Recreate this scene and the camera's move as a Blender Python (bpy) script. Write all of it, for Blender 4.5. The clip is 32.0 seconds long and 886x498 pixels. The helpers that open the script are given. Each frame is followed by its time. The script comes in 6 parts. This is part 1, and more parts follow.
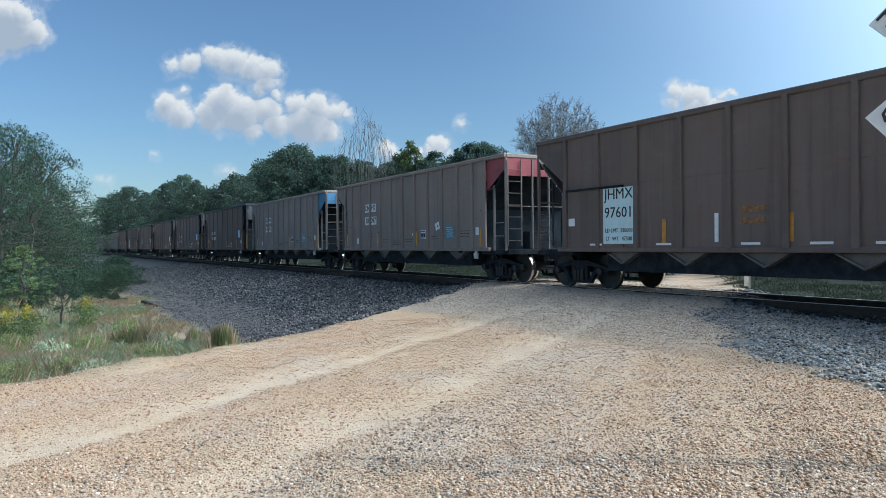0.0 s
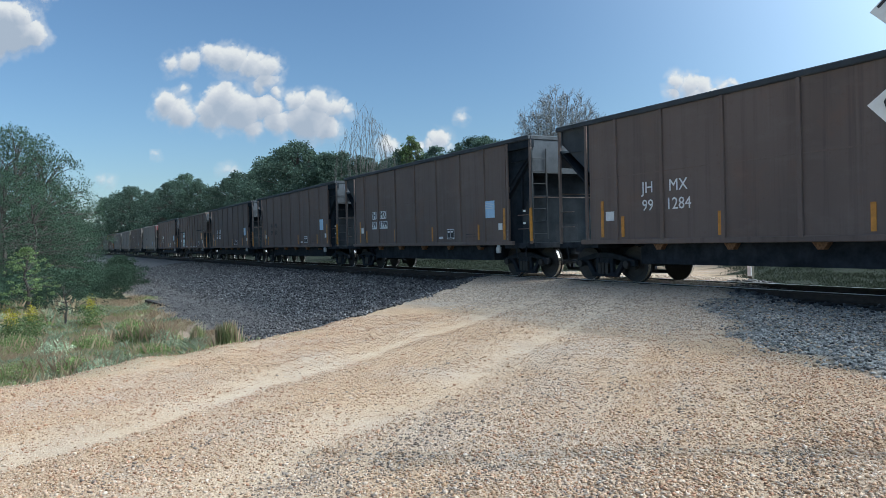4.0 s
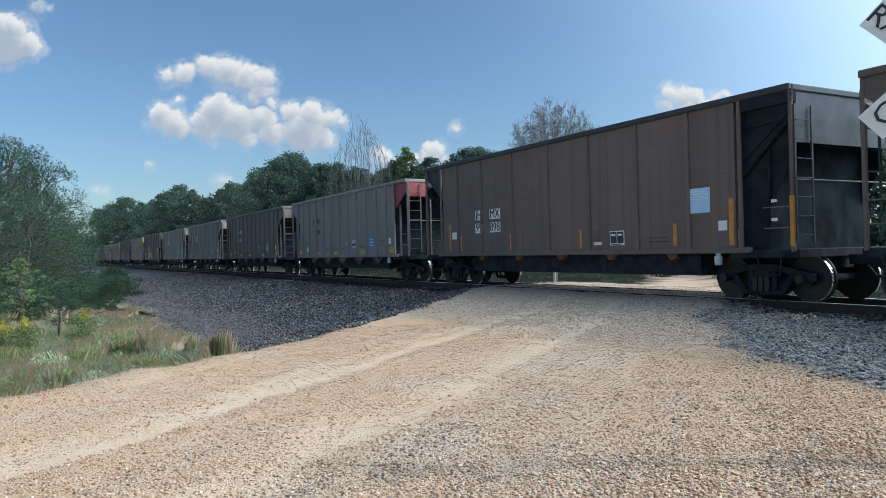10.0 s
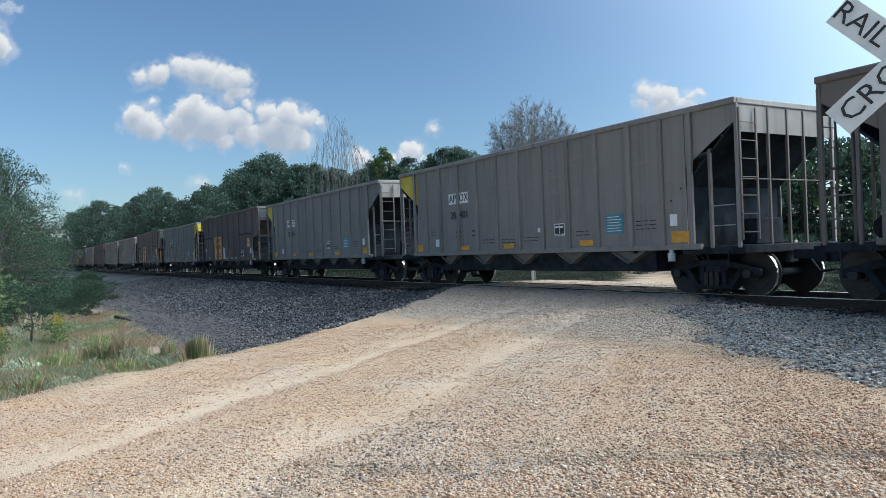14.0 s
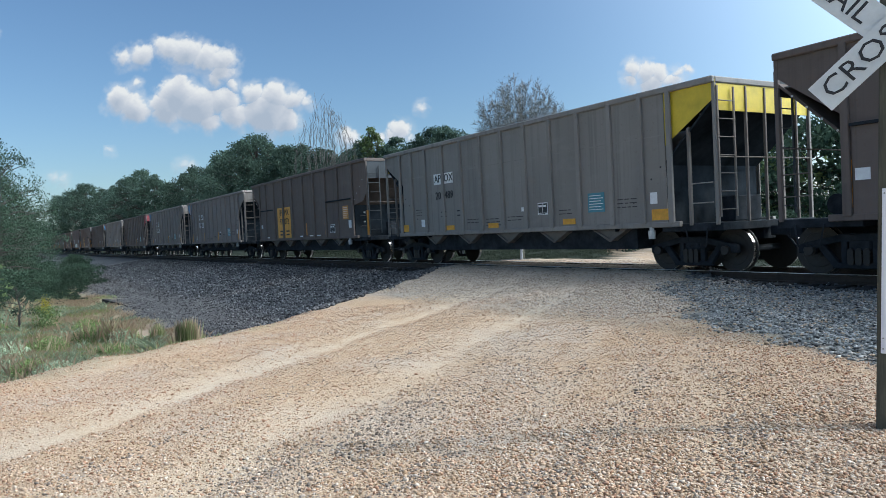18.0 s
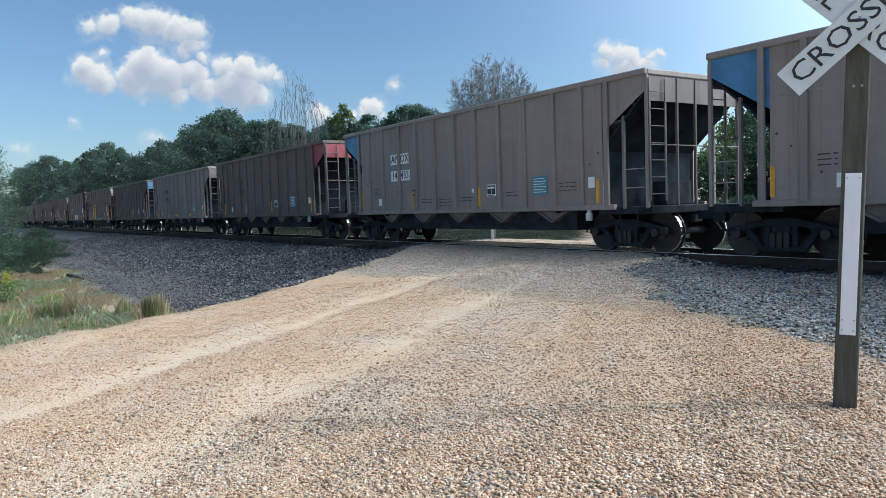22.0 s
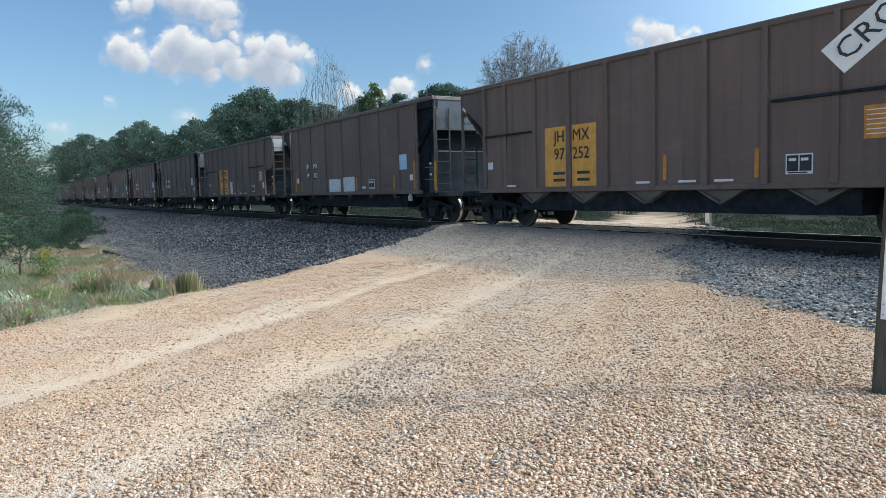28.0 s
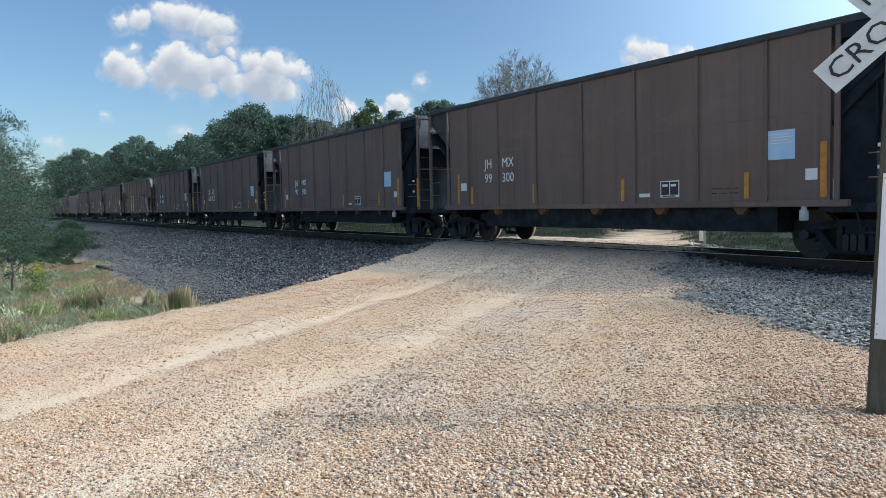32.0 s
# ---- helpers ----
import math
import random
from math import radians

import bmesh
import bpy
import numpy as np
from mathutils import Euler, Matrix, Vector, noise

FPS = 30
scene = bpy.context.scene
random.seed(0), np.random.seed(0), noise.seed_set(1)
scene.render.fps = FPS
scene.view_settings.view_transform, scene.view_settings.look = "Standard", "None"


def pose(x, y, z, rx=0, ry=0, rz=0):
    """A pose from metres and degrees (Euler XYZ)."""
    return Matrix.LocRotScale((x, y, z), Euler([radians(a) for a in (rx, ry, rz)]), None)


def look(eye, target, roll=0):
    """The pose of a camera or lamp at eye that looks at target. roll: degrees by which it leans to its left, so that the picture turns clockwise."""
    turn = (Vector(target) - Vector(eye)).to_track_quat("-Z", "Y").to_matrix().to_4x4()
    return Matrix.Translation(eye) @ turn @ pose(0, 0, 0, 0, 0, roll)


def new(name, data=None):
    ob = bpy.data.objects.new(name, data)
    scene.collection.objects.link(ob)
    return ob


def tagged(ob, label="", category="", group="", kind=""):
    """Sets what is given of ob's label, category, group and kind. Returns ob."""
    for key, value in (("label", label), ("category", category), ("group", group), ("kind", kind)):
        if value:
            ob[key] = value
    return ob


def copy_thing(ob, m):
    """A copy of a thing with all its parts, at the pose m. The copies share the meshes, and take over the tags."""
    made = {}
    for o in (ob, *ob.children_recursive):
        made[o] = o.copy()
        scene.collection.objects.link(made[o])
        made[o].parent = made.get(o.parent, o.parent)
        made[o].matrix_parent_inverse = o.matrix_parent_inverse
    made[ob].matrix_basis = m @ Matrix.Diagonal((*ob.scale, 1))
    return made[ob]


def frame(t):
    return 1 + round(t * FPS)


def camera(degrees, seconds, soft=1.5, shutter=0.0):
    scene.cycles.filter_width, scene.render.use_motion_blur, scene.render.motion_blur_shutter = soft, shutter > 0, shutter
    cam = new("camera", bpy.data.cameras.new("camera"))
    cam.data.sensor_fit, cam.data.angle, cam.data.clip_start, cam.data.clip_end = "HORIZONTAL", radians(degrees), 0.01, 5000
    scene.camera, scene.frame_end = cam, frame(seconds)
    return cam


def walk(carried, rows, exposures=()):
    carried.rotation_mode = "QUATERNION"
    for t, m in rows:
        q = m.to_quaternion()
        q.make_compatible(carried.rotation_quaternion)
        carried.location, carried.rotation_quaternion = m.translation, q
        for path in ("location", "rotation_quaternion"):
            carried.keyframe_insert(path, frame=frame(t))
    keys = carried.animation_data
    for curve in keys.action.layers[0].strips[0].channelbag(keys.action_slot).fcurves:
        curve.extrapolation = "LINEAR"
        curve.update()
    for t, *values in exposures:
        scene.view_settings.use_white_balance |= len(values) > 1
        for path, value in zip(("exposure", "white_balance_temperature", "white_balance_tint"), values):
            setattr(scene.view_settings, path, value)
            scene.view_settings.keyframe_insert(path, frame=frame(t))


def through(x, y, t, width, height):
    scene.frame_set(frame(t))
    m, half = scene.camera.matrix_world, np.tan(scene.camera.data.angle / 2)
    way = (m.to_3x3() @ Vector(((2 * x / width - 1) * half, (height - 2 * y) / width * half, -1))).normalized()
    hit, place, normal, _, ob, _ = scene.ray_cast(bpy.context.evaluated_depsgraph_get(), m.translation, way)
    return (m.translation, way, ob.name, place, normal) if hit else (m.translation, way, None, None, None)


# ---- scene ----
cam = camera(62.2, 32.0, soft=0.62)
# seconds, eye x y z, pitch, roll, yaw
PATH = [
    (0, -0.000, -0.000, 1.600, -0.29, 0.49, 61.30),
    (0.5, -0.003, -0.005, 1.596, -0.48, 0.73, 61.06),
    (1, -0.002, -0.007, 1.597, -0.70, 0.86, 60.90),
    (1.5, 0.014, 0.009, 1.597, -0.68, 1.40, 60.79),
    (2, 0.012, 0.004, 1.605, -0.41, 1.48, 60.54),
    (2.5, 0.013, 0.010, 1.602, -0.27, 1.38, 60.74),
    (3, 0.005, 0.002, 1.595, -0.75, 1.46, 61.02),
    (3.5, -0.001, -0.001, 1.600, -0.80, 1.42, 61.34),
    (5.5, -0.004, -0.002, 1.602, -0.48, 1.28, 61.60),
    (6, 0.002, -0.015, 1.599, -0.52, 1.10, 61.52),
    (6.5, 0.000, -0.005, 1.601, -0.50, 1.09, 61.49),
    (7, 0.006, -0.009, 1.601, -0.46, 1.07, 61.33),
    (7.5, -0.000, -0.008, 1.600, -0.60, 1.07, 61.52),
    (8, -0.002, 0.000, 1.601, -0.76, 1.42, 61.63),
    (8.5, 0.001, -0.013, 1.604, -0.62, 1.32, 61.56),
    (9, 0.007, -0.007, 1.600, -0.51, 1.38, 61.48),
    (9.5, 0.010, 0.001, 1.602, -0.15, 1.62, 61.22),
    (10, 0.011, -0.008, 1.601, 0.13, 1.45, 61.08),
    (10.5, 0.017, 0.000, 1.605, 0.58, 1.50, 61.25),
    (11, 0.018, -0.004, 1.600, 0.40, 1.52, 61.11),
    (11.5, 0.013, -0.005, 1.598, -0.05, 1.49, 60.97),
    (12, 0.021, -0.004, 1.595, -0.08, 1.68, 60.75),
    (12.5, 0.013, 0.009, 1.592, -0.07, 1.67, 60.47),
    (13, 0.020, 0.036, 1.590, 0.00, 2.42, 60.24),
    (13.5, 0.015, 0.022, 1.590, 0.21, 2.13, 59.83),
    (14, 0.020, 0.021, 1.588, 0.08, 2.15, 59.44),
    (14.5, 0.021, 0.023, 1.583, -0.37, 2.52, 59.32),
    (16.5, 0.030, 0.037, 1.588, -1.02, 2.84, 58.80),
    (17, 0.040, 0.036, 1.582, -1.55, 2.99, 58.73),
    (17.5, 0.048, 0.042, 1.585, -1.77, 3.04, 58.64),
    (18, 0.047, 0.034, 1.591, -1.54, 2.78, 58.61),
    (18.5, 0.038, 0.033, 1.586, -1.37, 2.52, 58.93),
    (19, 0.034, 0.029, 1.588, -1.36, 2.02, 58.83),
    (19.5, 0.038, 0.048, 1.581, -1.57, 2.35, 58.65),
    (20, 0.043, 0.042, 1.577, -2.53, 2.21, 57.62),
    (20.5, 0.046, 0.038, 1.574, -2.59, 2.09, 56.85),
    (21, 0.041, 0.041, 1.574, -3.04, 1.97, 56.82),
    (21.5, 0.040, 0.037, 1.576, -3.19, 1.65, 56.69),
    (22, 0.050, 0.031, 1.577, -3.24, 1.85, 56.38),
    (22.5, 0.046, 0.033, 1.573, -3.40, 1.93, 56.60),
    (23, 0.044, 0.032, 1.571, -3.79, 1.92, 56.78),
    (23.5, 0.036, 0.029, 1.570, -4.28, 1.77, 57.18),
    (24, 0.028, 0.028, 1.567, -4.62, 1.73, 57.44),
    (24.5, 0.033, 0.027, 1.569, -4.49, 1.76, 57.65),
    (25, 0.031, 0.023, 1.567, -4.23, 1.41, 57.54),
    (25.5, 0.033, 0.020, 1.573, -4.23, 1.31, 57.85),
    (27.5, 0.029, 0.026, 1.564, -4.82, 1.45, 58.24),
    (28, 0.021, 0.030, 1.567, -4.72, 1.47, 58.70),
    (28.5, 0.017, 0.032, 1.564, -4.62, 1.45, 58.87),
    (29, 0.018, 0.038, 1.567, -4.56, 1.62, 58.71),
    (29.5, 0.022, 0.041, 1.566, -4.52, 1.84, 58.39),
    (30, 0.024, 0.043, 1.562, -4.63, 1.69, 57.94),
    (30.5, 0.025, 0.040, 1.566, -4.58, 1.59, 57.64),
    (31, 0.016, 0.042, 1.570, -4.13, 1.37, 57.47),
    (31.5, 0.010, 0.045, 1.574, -3.62, 1.24, 57.78),
    (32, 0.011, 0.049, 1.576, -3.47, 1.21, 58.32),
]
walk(cam, [(t, pose(x, y, z, 90 + p, r, w)) for t, x, y, z, p, r, w in PATH],
     exposures=[(0, 0.52, 5980, 5), (5, 0.54, 6150, 6), (13, 0.56, 6180, 7), (19, 0.58, 6180, 7), (25, 0.68, 6200, 7), (32, 0.67, 6250, 8)])

# ---- daylight ----
SUN_EL, SUN_AZ = radians(36.5), math.atan2(0.55, 0.83)
world = bpy.data.worlds.new("world")
scene.world = world
world.use_nodes = True
wn = world.node_tree
sky = wn.nodes.new("ShaderNodeTexSky")
sky.sky_type, sky.sun_disc = "NISHITA", False
sky.sun_elevation, sky.sun_rotation = SUN_EL, SUN_AZ
sky.air_density, sky.dust_density, sky.ozone_density = 1.0, 0.8, 4.0
wn.nodes["Background"].inputs[1].default_value = 0.090
# bright summer haze, strongest round the sun
aim = wn.nodes.new("ShaderNodeVectorMath")
aim.operation = "DOT_PRODUCT"
aim.inputs[1].default_value = (math.sin(SUN_AZ) * math.cos(SUN_EL), math.cos(SUN_AZ) * math.cos(SUN_EL), math.sin(SUN_EL))
wn.links.new(wn.nodes.new("ShaderNodeTexCoord").outputs["Generated"], aim.inputs[0])
spread = wn.nodes.new("ShaderNodeMapRange")
spread.inputs[1].default_value, spread.inputs[2].default_value = -0.1, 1.0
wn.links.new(aim.outputs["Value"], spread.inputs[0])
power = wn.nodes.new("ShaderNodeMath")
power.operation = "POWER"
power.inputs[1].default_value = 4.0
wn.links.new(spread.outputs[0], power.inputs[0])
haze = wn.nodes.new("ShaderNodeBackground")
haze.inputs[0].default_value = (0.87, 1.0, 1.08, 1)
glow = wn.nodes.new("ShaderNodeMath")
glow.operation = "MULTIPLY"
glow.inputs[1].default_value = 4.0
wn.links.new(power.outputs[0], glow.inputs[0])
wn.links.new(glow.outputs[0], haze.inputs[1])
both = wn.nodes.new("ShaderNodeAddShader")
# thin haze takes a little of the red out of the blue
tone = wn.nodes.new("ShaderNodeMix")
tone.data_type, tone.blend_type = "RGBA", "MULTIPLY"
tone.inputs[0].default_value, tone.inputs[7].default_value = 1.0, (0.90, 0.955, 0.97, 1)
wn.links.new(sky.outputs[0], tone.inputs[6])
wn.links.new(tone.outputs[2], wn.nodes["Background"].inputs[0])
wn.links.new(wn.nodes["Background"].outputs[0], both.inputs[0])
wn.links.new(haze.outputs[0], both.inputs[1])
wn.links.new(both.outputs[0], wn.nodes["World Output"].inputs[0])
sun_data = bpy.data.lights.new("sun", "SUN")
sun_data.energy, sun_data.angle, sun_data.color = 1.36, radians(2.2), (1.0, 0.90, 0.77)
sun = new("sun", sun_data)
sun_dir = Vector((math.sin(SUN_AZ) * math.cos(SUN_EL), math.cos(SUN_AZ) * math.cos(SUN_EL), math.sin(SUN_EL)))
sun.matrix_world = look(sun_dir * 200, (0, 0, 0))

# ---- materials ----


def material(name, rough=0.8, metal=0.0):
    m = bpy.data.materials.new(name)
    m.use_nodes = True
    b = m.node_tree.nodes["Principled BSDF"]
    b.inputs["Roughness"].default_value, b.inputs["Metallic"].default_value = rough, metal
    return m, m.node_tree, b


def node(nt, kind, **values):
    n = nt.nodes.new(kind)
    for key, value in values.items():
        if key in n.inputs:
            n.inputs[key].default_value = value
    return n


def ramp(nt, fac, stops):
    n = nt.nodes.new("ShaderNodeValToRGB")
    els = n.color_ramp.elements
    while len(els) < len(stops):
        els.new(0.5)
    for e, (p, c) in zip(els, stops):
        e.position, e.color = p, (*c, 1)
    nt.links.new(fac, n.inputs[0])
    return n.outputs[0]


def mixed(nt, fac, a, b, how="MIX"):
    n = nt.nodes.new("ShaderNodeMix")
    n.data_type, n.blend_type = "RGBA", how
    for slot, v in ((0, fac), (6, a), (7, b)):
        if isinstance(v, (int, float)):
            n.inputs[slot].default_value = v
        elif isinstance(v, tuple):
            n.inputs[slot].default_value = (*v, 1)
        else:
            nt.links.new(v, n.inputs[slot])
    return n.outputs[2]


def noise_of(nt, scale, detail=4.0, rough=0.6, stretch=None, world=False):
    if world:
        co = nt.nodes.new("ShaderNodeNewGeometry").outputs["Position"]
    else:
        co = nt.nodes.new("ShaderNodeTexCoord").outputs["Object"]
    if stretch:
        mp = nt.nodes.new("ShaderNodeMapping")
        mp.inputs["Scale"].default_value = stretch
        nt.links.new(co, mp.inputs[0])
        co = mp.outputs[0]
    n = node(nt, "ShaderNodeTexNoise", Scale=scale, Detail=detail, Roughness=rough)
    nt.links.new(co, n.inputs["Vector"])
    return n.outputs["Fac"]


def bump(nt, b, height, strength=0.4, dist=0.01):
    n = node(nt, "ShaderNodeBump", Strength=strength, Distance=dist)
    nt.links.new(height, n.inputs["Height"])
    nt.links.new(n.outputs[0], b.inputs["Normal"])


def plain(name, col, rough=0.6, metal=0.0, vary=0.25, scale=6.0, stretch=None, bumpy=0.15, gloss=0.5):
    m, nt, b = material(name, rough, metal)
    b.inputs["Specular IOR Level"].default_value = gloss
    f = noise_of(nt, scale, 5, 0.65, stretch)
    lo = tuple(c * (1 - vary) for c in col)
    hi = tuple(min(1, c * (1 + vary)) for c in col)
    c = ramp(nt, f, [(0.3, lo), (0.7, hi)])
    nt.links.new(c, b.inputs["Base Color"])
    bump(nt, b, noise_of(nt, scale * 8, 3), bumpy, 0.005)
    return m


def car_paint(name, col, rust, dust, rust_amount=0.5):
    """Weathered coal-car paint: run-off streaks, rust blooms, pale dust, each panel a little different."""
    m, nt, b = material(name, 0.75)
    b.inputs["Specular IOR Level"].default_value = 0.22
    own = nt.nodes.new("ShaderNodeObjectInfo").outputs["Random"]
    shift = nt.nodes.new("ShaderNodeCombineXYZ")
    far = nt.nodes.new("ShaderNodeMath")
    far.operation = "MULTIPLY"
    far.inputs[1].default_value = 60.0
    nt.links.new(own, far.inputs[0])
    nt.links.new(far.outputs[0], shift.inputs[0])
    co = nt.nodes.new("ShaderNodeVectorMath")
    co.operation = "ADD"
    nt.links.new(nt.nodes.new("ShaderNodeTexCoord").outputs["Object"], co.inputs[0])
    nt.links.new(shift.outputs[0], co.inputs[1])

    def grain(scale, detail, rough, stretch=(1, 1, 1)):
        mp = nt.nodes.new("ShaderNodeMapping")
        mp.inputs["Scale"].default_value = stretch
        nt.links.new(co.outputs[0], mp.inputs[0])
        n = node(nt, "ShaderNodeTexNoise", Scale=scale, Detail=detail, Roughness=rough)
        nt.links.new(mp.outputs[0], n.inputs["Vector"])
        return n.outputs["Fac"]

    def part_of(fac, a, b_, most):
        return ramp(nt, fac, [(a, (0, 0, 0)), (b_, (most, most, most))])
    c = mixed(nt, part_of(grain(0.55, 3, 0.5, (1, 1, 0.35)), 0.3, 0.7, 1.0), tuple(v * 0.86 for v in col), tuple(v * 1.10 for v in col))
    c = mixed(nt, part_of(grain(0.8, 6, 0.7), 0.62 - 0.2 * rust_amount, 0.85, 0.9), c, rust)
    # dark wash running down from the rim, and thin pale runs
    c = mixed(nt, part_of(grain(1.0, 7, 0.68, (5.5, 5.5, 0.16)), 0.5, 0.74, 0.6), c, tuple(v * 0.5 for v in col))
    c = mixed(nt, part_of(grain(1.0, 5, 0.6, (9.0, 9.0, 0.22)), 0.6, 0.8, 0.5), c, dust)
    # wiped and scuffed patches
    c = mixed(nt, part_of(grain(1.5, 8, 0.72, (0.6, 0.6, 1.5)), 0.52, 0.8, 0.5), c, dust)
    c = mixed(nt, part_of(grain(11.0, 6, 0.7), 0.6, 0.75, 0.55), c, tuple(v * 0.6 for v in rust))
    nt.links.new(c, b.inputs["Base Color"])
    bump(nt, b, grain(1.3, 4, 0.55), 0.3, 0.03)
    return m


BROWN = car_paint("brown_car_paint", (0.180, 0.139, 0.122), (0.219, 0.134, 0.098), (0.231, 0.192, 0.173), 0.5)
RUSTY = car_paint("rust_brown_car_paint", (0.189, 0.140, 0.123), (0.241, 0.143, 0.102), (0.246, 0.200, 0.177), 0.5)
FADED = car_paint("faded_taupe_brown_car_paint", (0.293, 0.237, 0.211), (0.298, 0.186, 0.138), (0.352, 0.293, 0.260), 0.4)
DARK_BROWN = car_paint("dark_brown_car_paint", (0.154, 0.125, 0.113), (0.207, 0.129, 0.093), (0.22, 0.187, 0.167), 0.4)
GREY = car_paint("grey_car_paint", (0.263, 0.245, 0.230), (0.256, 0.187, 0.147), (0.338, 0.315, 0.296), 0.05)
DUSKY = car_paint("dusky_grey_brown_car_paint", (0.181, 0.159, 0.145), (0.217, 0.147, 0.108), (0.248, 0.223, 0.202), 0.3)
TAUPE = car_paint("taupe_car_paint", (0.293, 0.251, 0.230), (0.301, 0.201, 0.152), (0.369, 0.325, 0.301), 0.35)
BLACK = plain("black_underframe", (0.027, 0.032, 0.039), 0.85, 0.0, 0.5, 3.0, gloss=0.1)
# near-black: the shade under the slope sheets is put into this colour
SHADE_BLACK = plain("shade_black_end_sheet", (0.024, 0.030, 0.037), 1.0, 0.0, 0.45, 1.5, gloss=0.0)
COAL_GREY = plain("dark_end_paint", (0.055, 0.062, 0.07), 0.7, 0.0, 0.3, 1.5, gloss=0.25)
END_BROWN = plain("brown_slope_sheet", (0.115, 0.092, 0.082), 0.85, 0.0, 0.35, 1.2, gloss=0.15)
SLATE = plain("slate_grey_end_paint", (0.080, 0.090, 0.102), 0.8, 0.0, 0.3, 1.5, gloss=0.12)
CUP = plain("pale_grey_casting", (0.50, 0.51, 0.51), 0.6, 0.0, 0.3, 8.0)
PALE_END = plain("faded_end_paint", (0.26, 0.265, 0.265), 0.6, 0.0, 0.3, 1.5)
RED = plain("red_end_paint", (0.27, 0.045, 0.055), 0.55, 0.0, 0.25, 2.0)
BLUE = plain("blue_end_paint", (0.06, 0.20, 0.38), 0.55, 0.0, 0.25, 2.0)
YELLOW = plain("yellow_end_paint", (0.62, 0.46, 0.03), 0.55, 0.0, 0.2, 2.0)
ORANGE = plain("orange_yellow_mark", (0.68, 0.33, 0.03), 0.5, 0.0, 0.25, 6.0)
FADED_STENCIL = plain("rubbed_orange_stencil", (0.24, 0.125, 0.06), 0.8, 0.0, 0.6, 14.0)
AMBER = plain("faded_orange_mark", (0.56, 0.235, 0.03), 0.5, 0.0, 0.3, 6.0)
PANEL_YELLOW = plain("faded_yellow_panel", (0.72, 0.36, 0.065), 0.6, 0.0, 0.2, 3.0)
PANEL_WHITE = plain("pale_blue_white_panel", (0.62, 0.78, 0.80), 0.5, 0.0, 0.08, 3.0)
WHITE = plain("white_marking", (0.80, 0.80, 0.80), 0.5, 0.0, 0.1, 8.0)
PRIMER = plain("pale_primer_patch", (0.68, 0.71, 0.68), 0.7, 0.0, 0.2, 5.0)
SKY_BLUE = plain("light_blue_placard", (0.45, 0.66, 0.86), 0.45, 0.0, 0.1, 4.0)
BRIGHT_BLUE = plain("bright_blue_placard", (0.03, 0.19, 0.50), 0.45, 0.0, 0.15, 4.0)
TEAL = plain("teal_placard", (0.06, 0.23, 0.30), 0.45, 0.0, 0.15, 4.0)
INK = plain("black_lettering", (0.025, 0.025, 0.028), 0.6, 0.0, 0.3, 8.0)
CHUTE = plain("grimy_chute_paint", (0.15, 0.135, 0.122), 0.7, 0.0, 0.4, 2.0)
DRAWN = plain("faded_dark_lettering", (0.05, 0.045, 0.045), 0.7, 0.0, 0.5, 8.0)
WHEEL = plain("worn_steel_wheel", (0.020, 0.018, 0.017), 0.6, 0.0, 0.3, 8.0)
TREAD = plain("polished_wheel_tread", (0.62, 0.60, 0.58), 0.25, 1.0, 0.1, 8.0)
RAIL_RUST = plain("rusty_rail_side", (0.06, 0.042, 0.032), 0.8, 0.2, 0.3, 5.0)
# pale and only part metal: the rail head's glint is put into the colour
RAIL_TOP = plain("pale_glint_rail_head", (0.90, 0.90, 0.89), 0.4, 0.3, 0.08, 4.0)
TIE = plain("weathered_tie_wood", (0.04, 0.034, 0.03), 0.9, 0.0, 0.4, 4.0, (1, 6, 6))
TIMBER = plain("grey_green_post_timber", (0.078, 0.075, 0.056), 0.9, 0.0, 0.4, 6.0, (6, 6, 0.6), 0.4)
SIGN_WHITE = plain("white_sign_sheeting", (0.66, 0.68, 0.68), 0.45, 0.0, 0.12, 5.0)
STRIP = plain("white_reflective_strip", (0.80, 0.80, 0.86), 0.35, 0.0, 0.04, 5.0)
BOLT = plain("zinc_bolt", (0.35, 0.35, 0.36), 0.4, 0.8, 0.2, 20.0)

# ---- helpers for meshes ----
CACHE = {}


def box(bm, x0, x1, y0, y1, z0, z1):
    v = [bm.verts.new((x, y, z)) for x in (x0, x1) for y in (y0, y1) for z in (z0, z1)]
    for f in ((0, 1, 3, 2), (4, 6, 7, 5), (0, 4, 5, 1), (2, 3, 7, 6), (0, 2, 6, 4), (1, 5, 7, 3)):
        bm.faces.new([v[i] for i in f])


def slab(bm, outline, y0, y1):
    """A plate: an outline of (x, z) from y0 to y1."""
    a = [bm.verts.new((x, y0, z)) for x, z in outline]
    b = [bm.verts.new((x, y1, z)) for x, z in outline]
    bm.faces.new(a)
    bm.faces.new(b[::-1])
    n = len(a)
    for i in range(n):
        bm.faces.new((a[i], b[i], b[(i + 1) % n], a[(i + 1) % n]))


def drum(bm, r, y0, y1, cx=0.0, cz=0.0, n=20, r1=None):
    r1 = r if r1 is None else r1
    a = [bm.verts.new((cx + r * math.cos(6.28319 * i / n), y0, cz + r * math.sin(6.28319 * i / n))) for i in range(n)]
    b = [bm.verts.new((cx + r1 * math.cos(6.28319 * i / n), y1, cz + r1 * math.sin(6.28319 * i / n))) for i in range(n)]
    bm.faces.new(a)
    bm.faces.new(b[::-1])
    for i in range(n):
        bm.faces.new((a[i], b[i], b[(i + 1) % n], a[(i + 1) % n]))


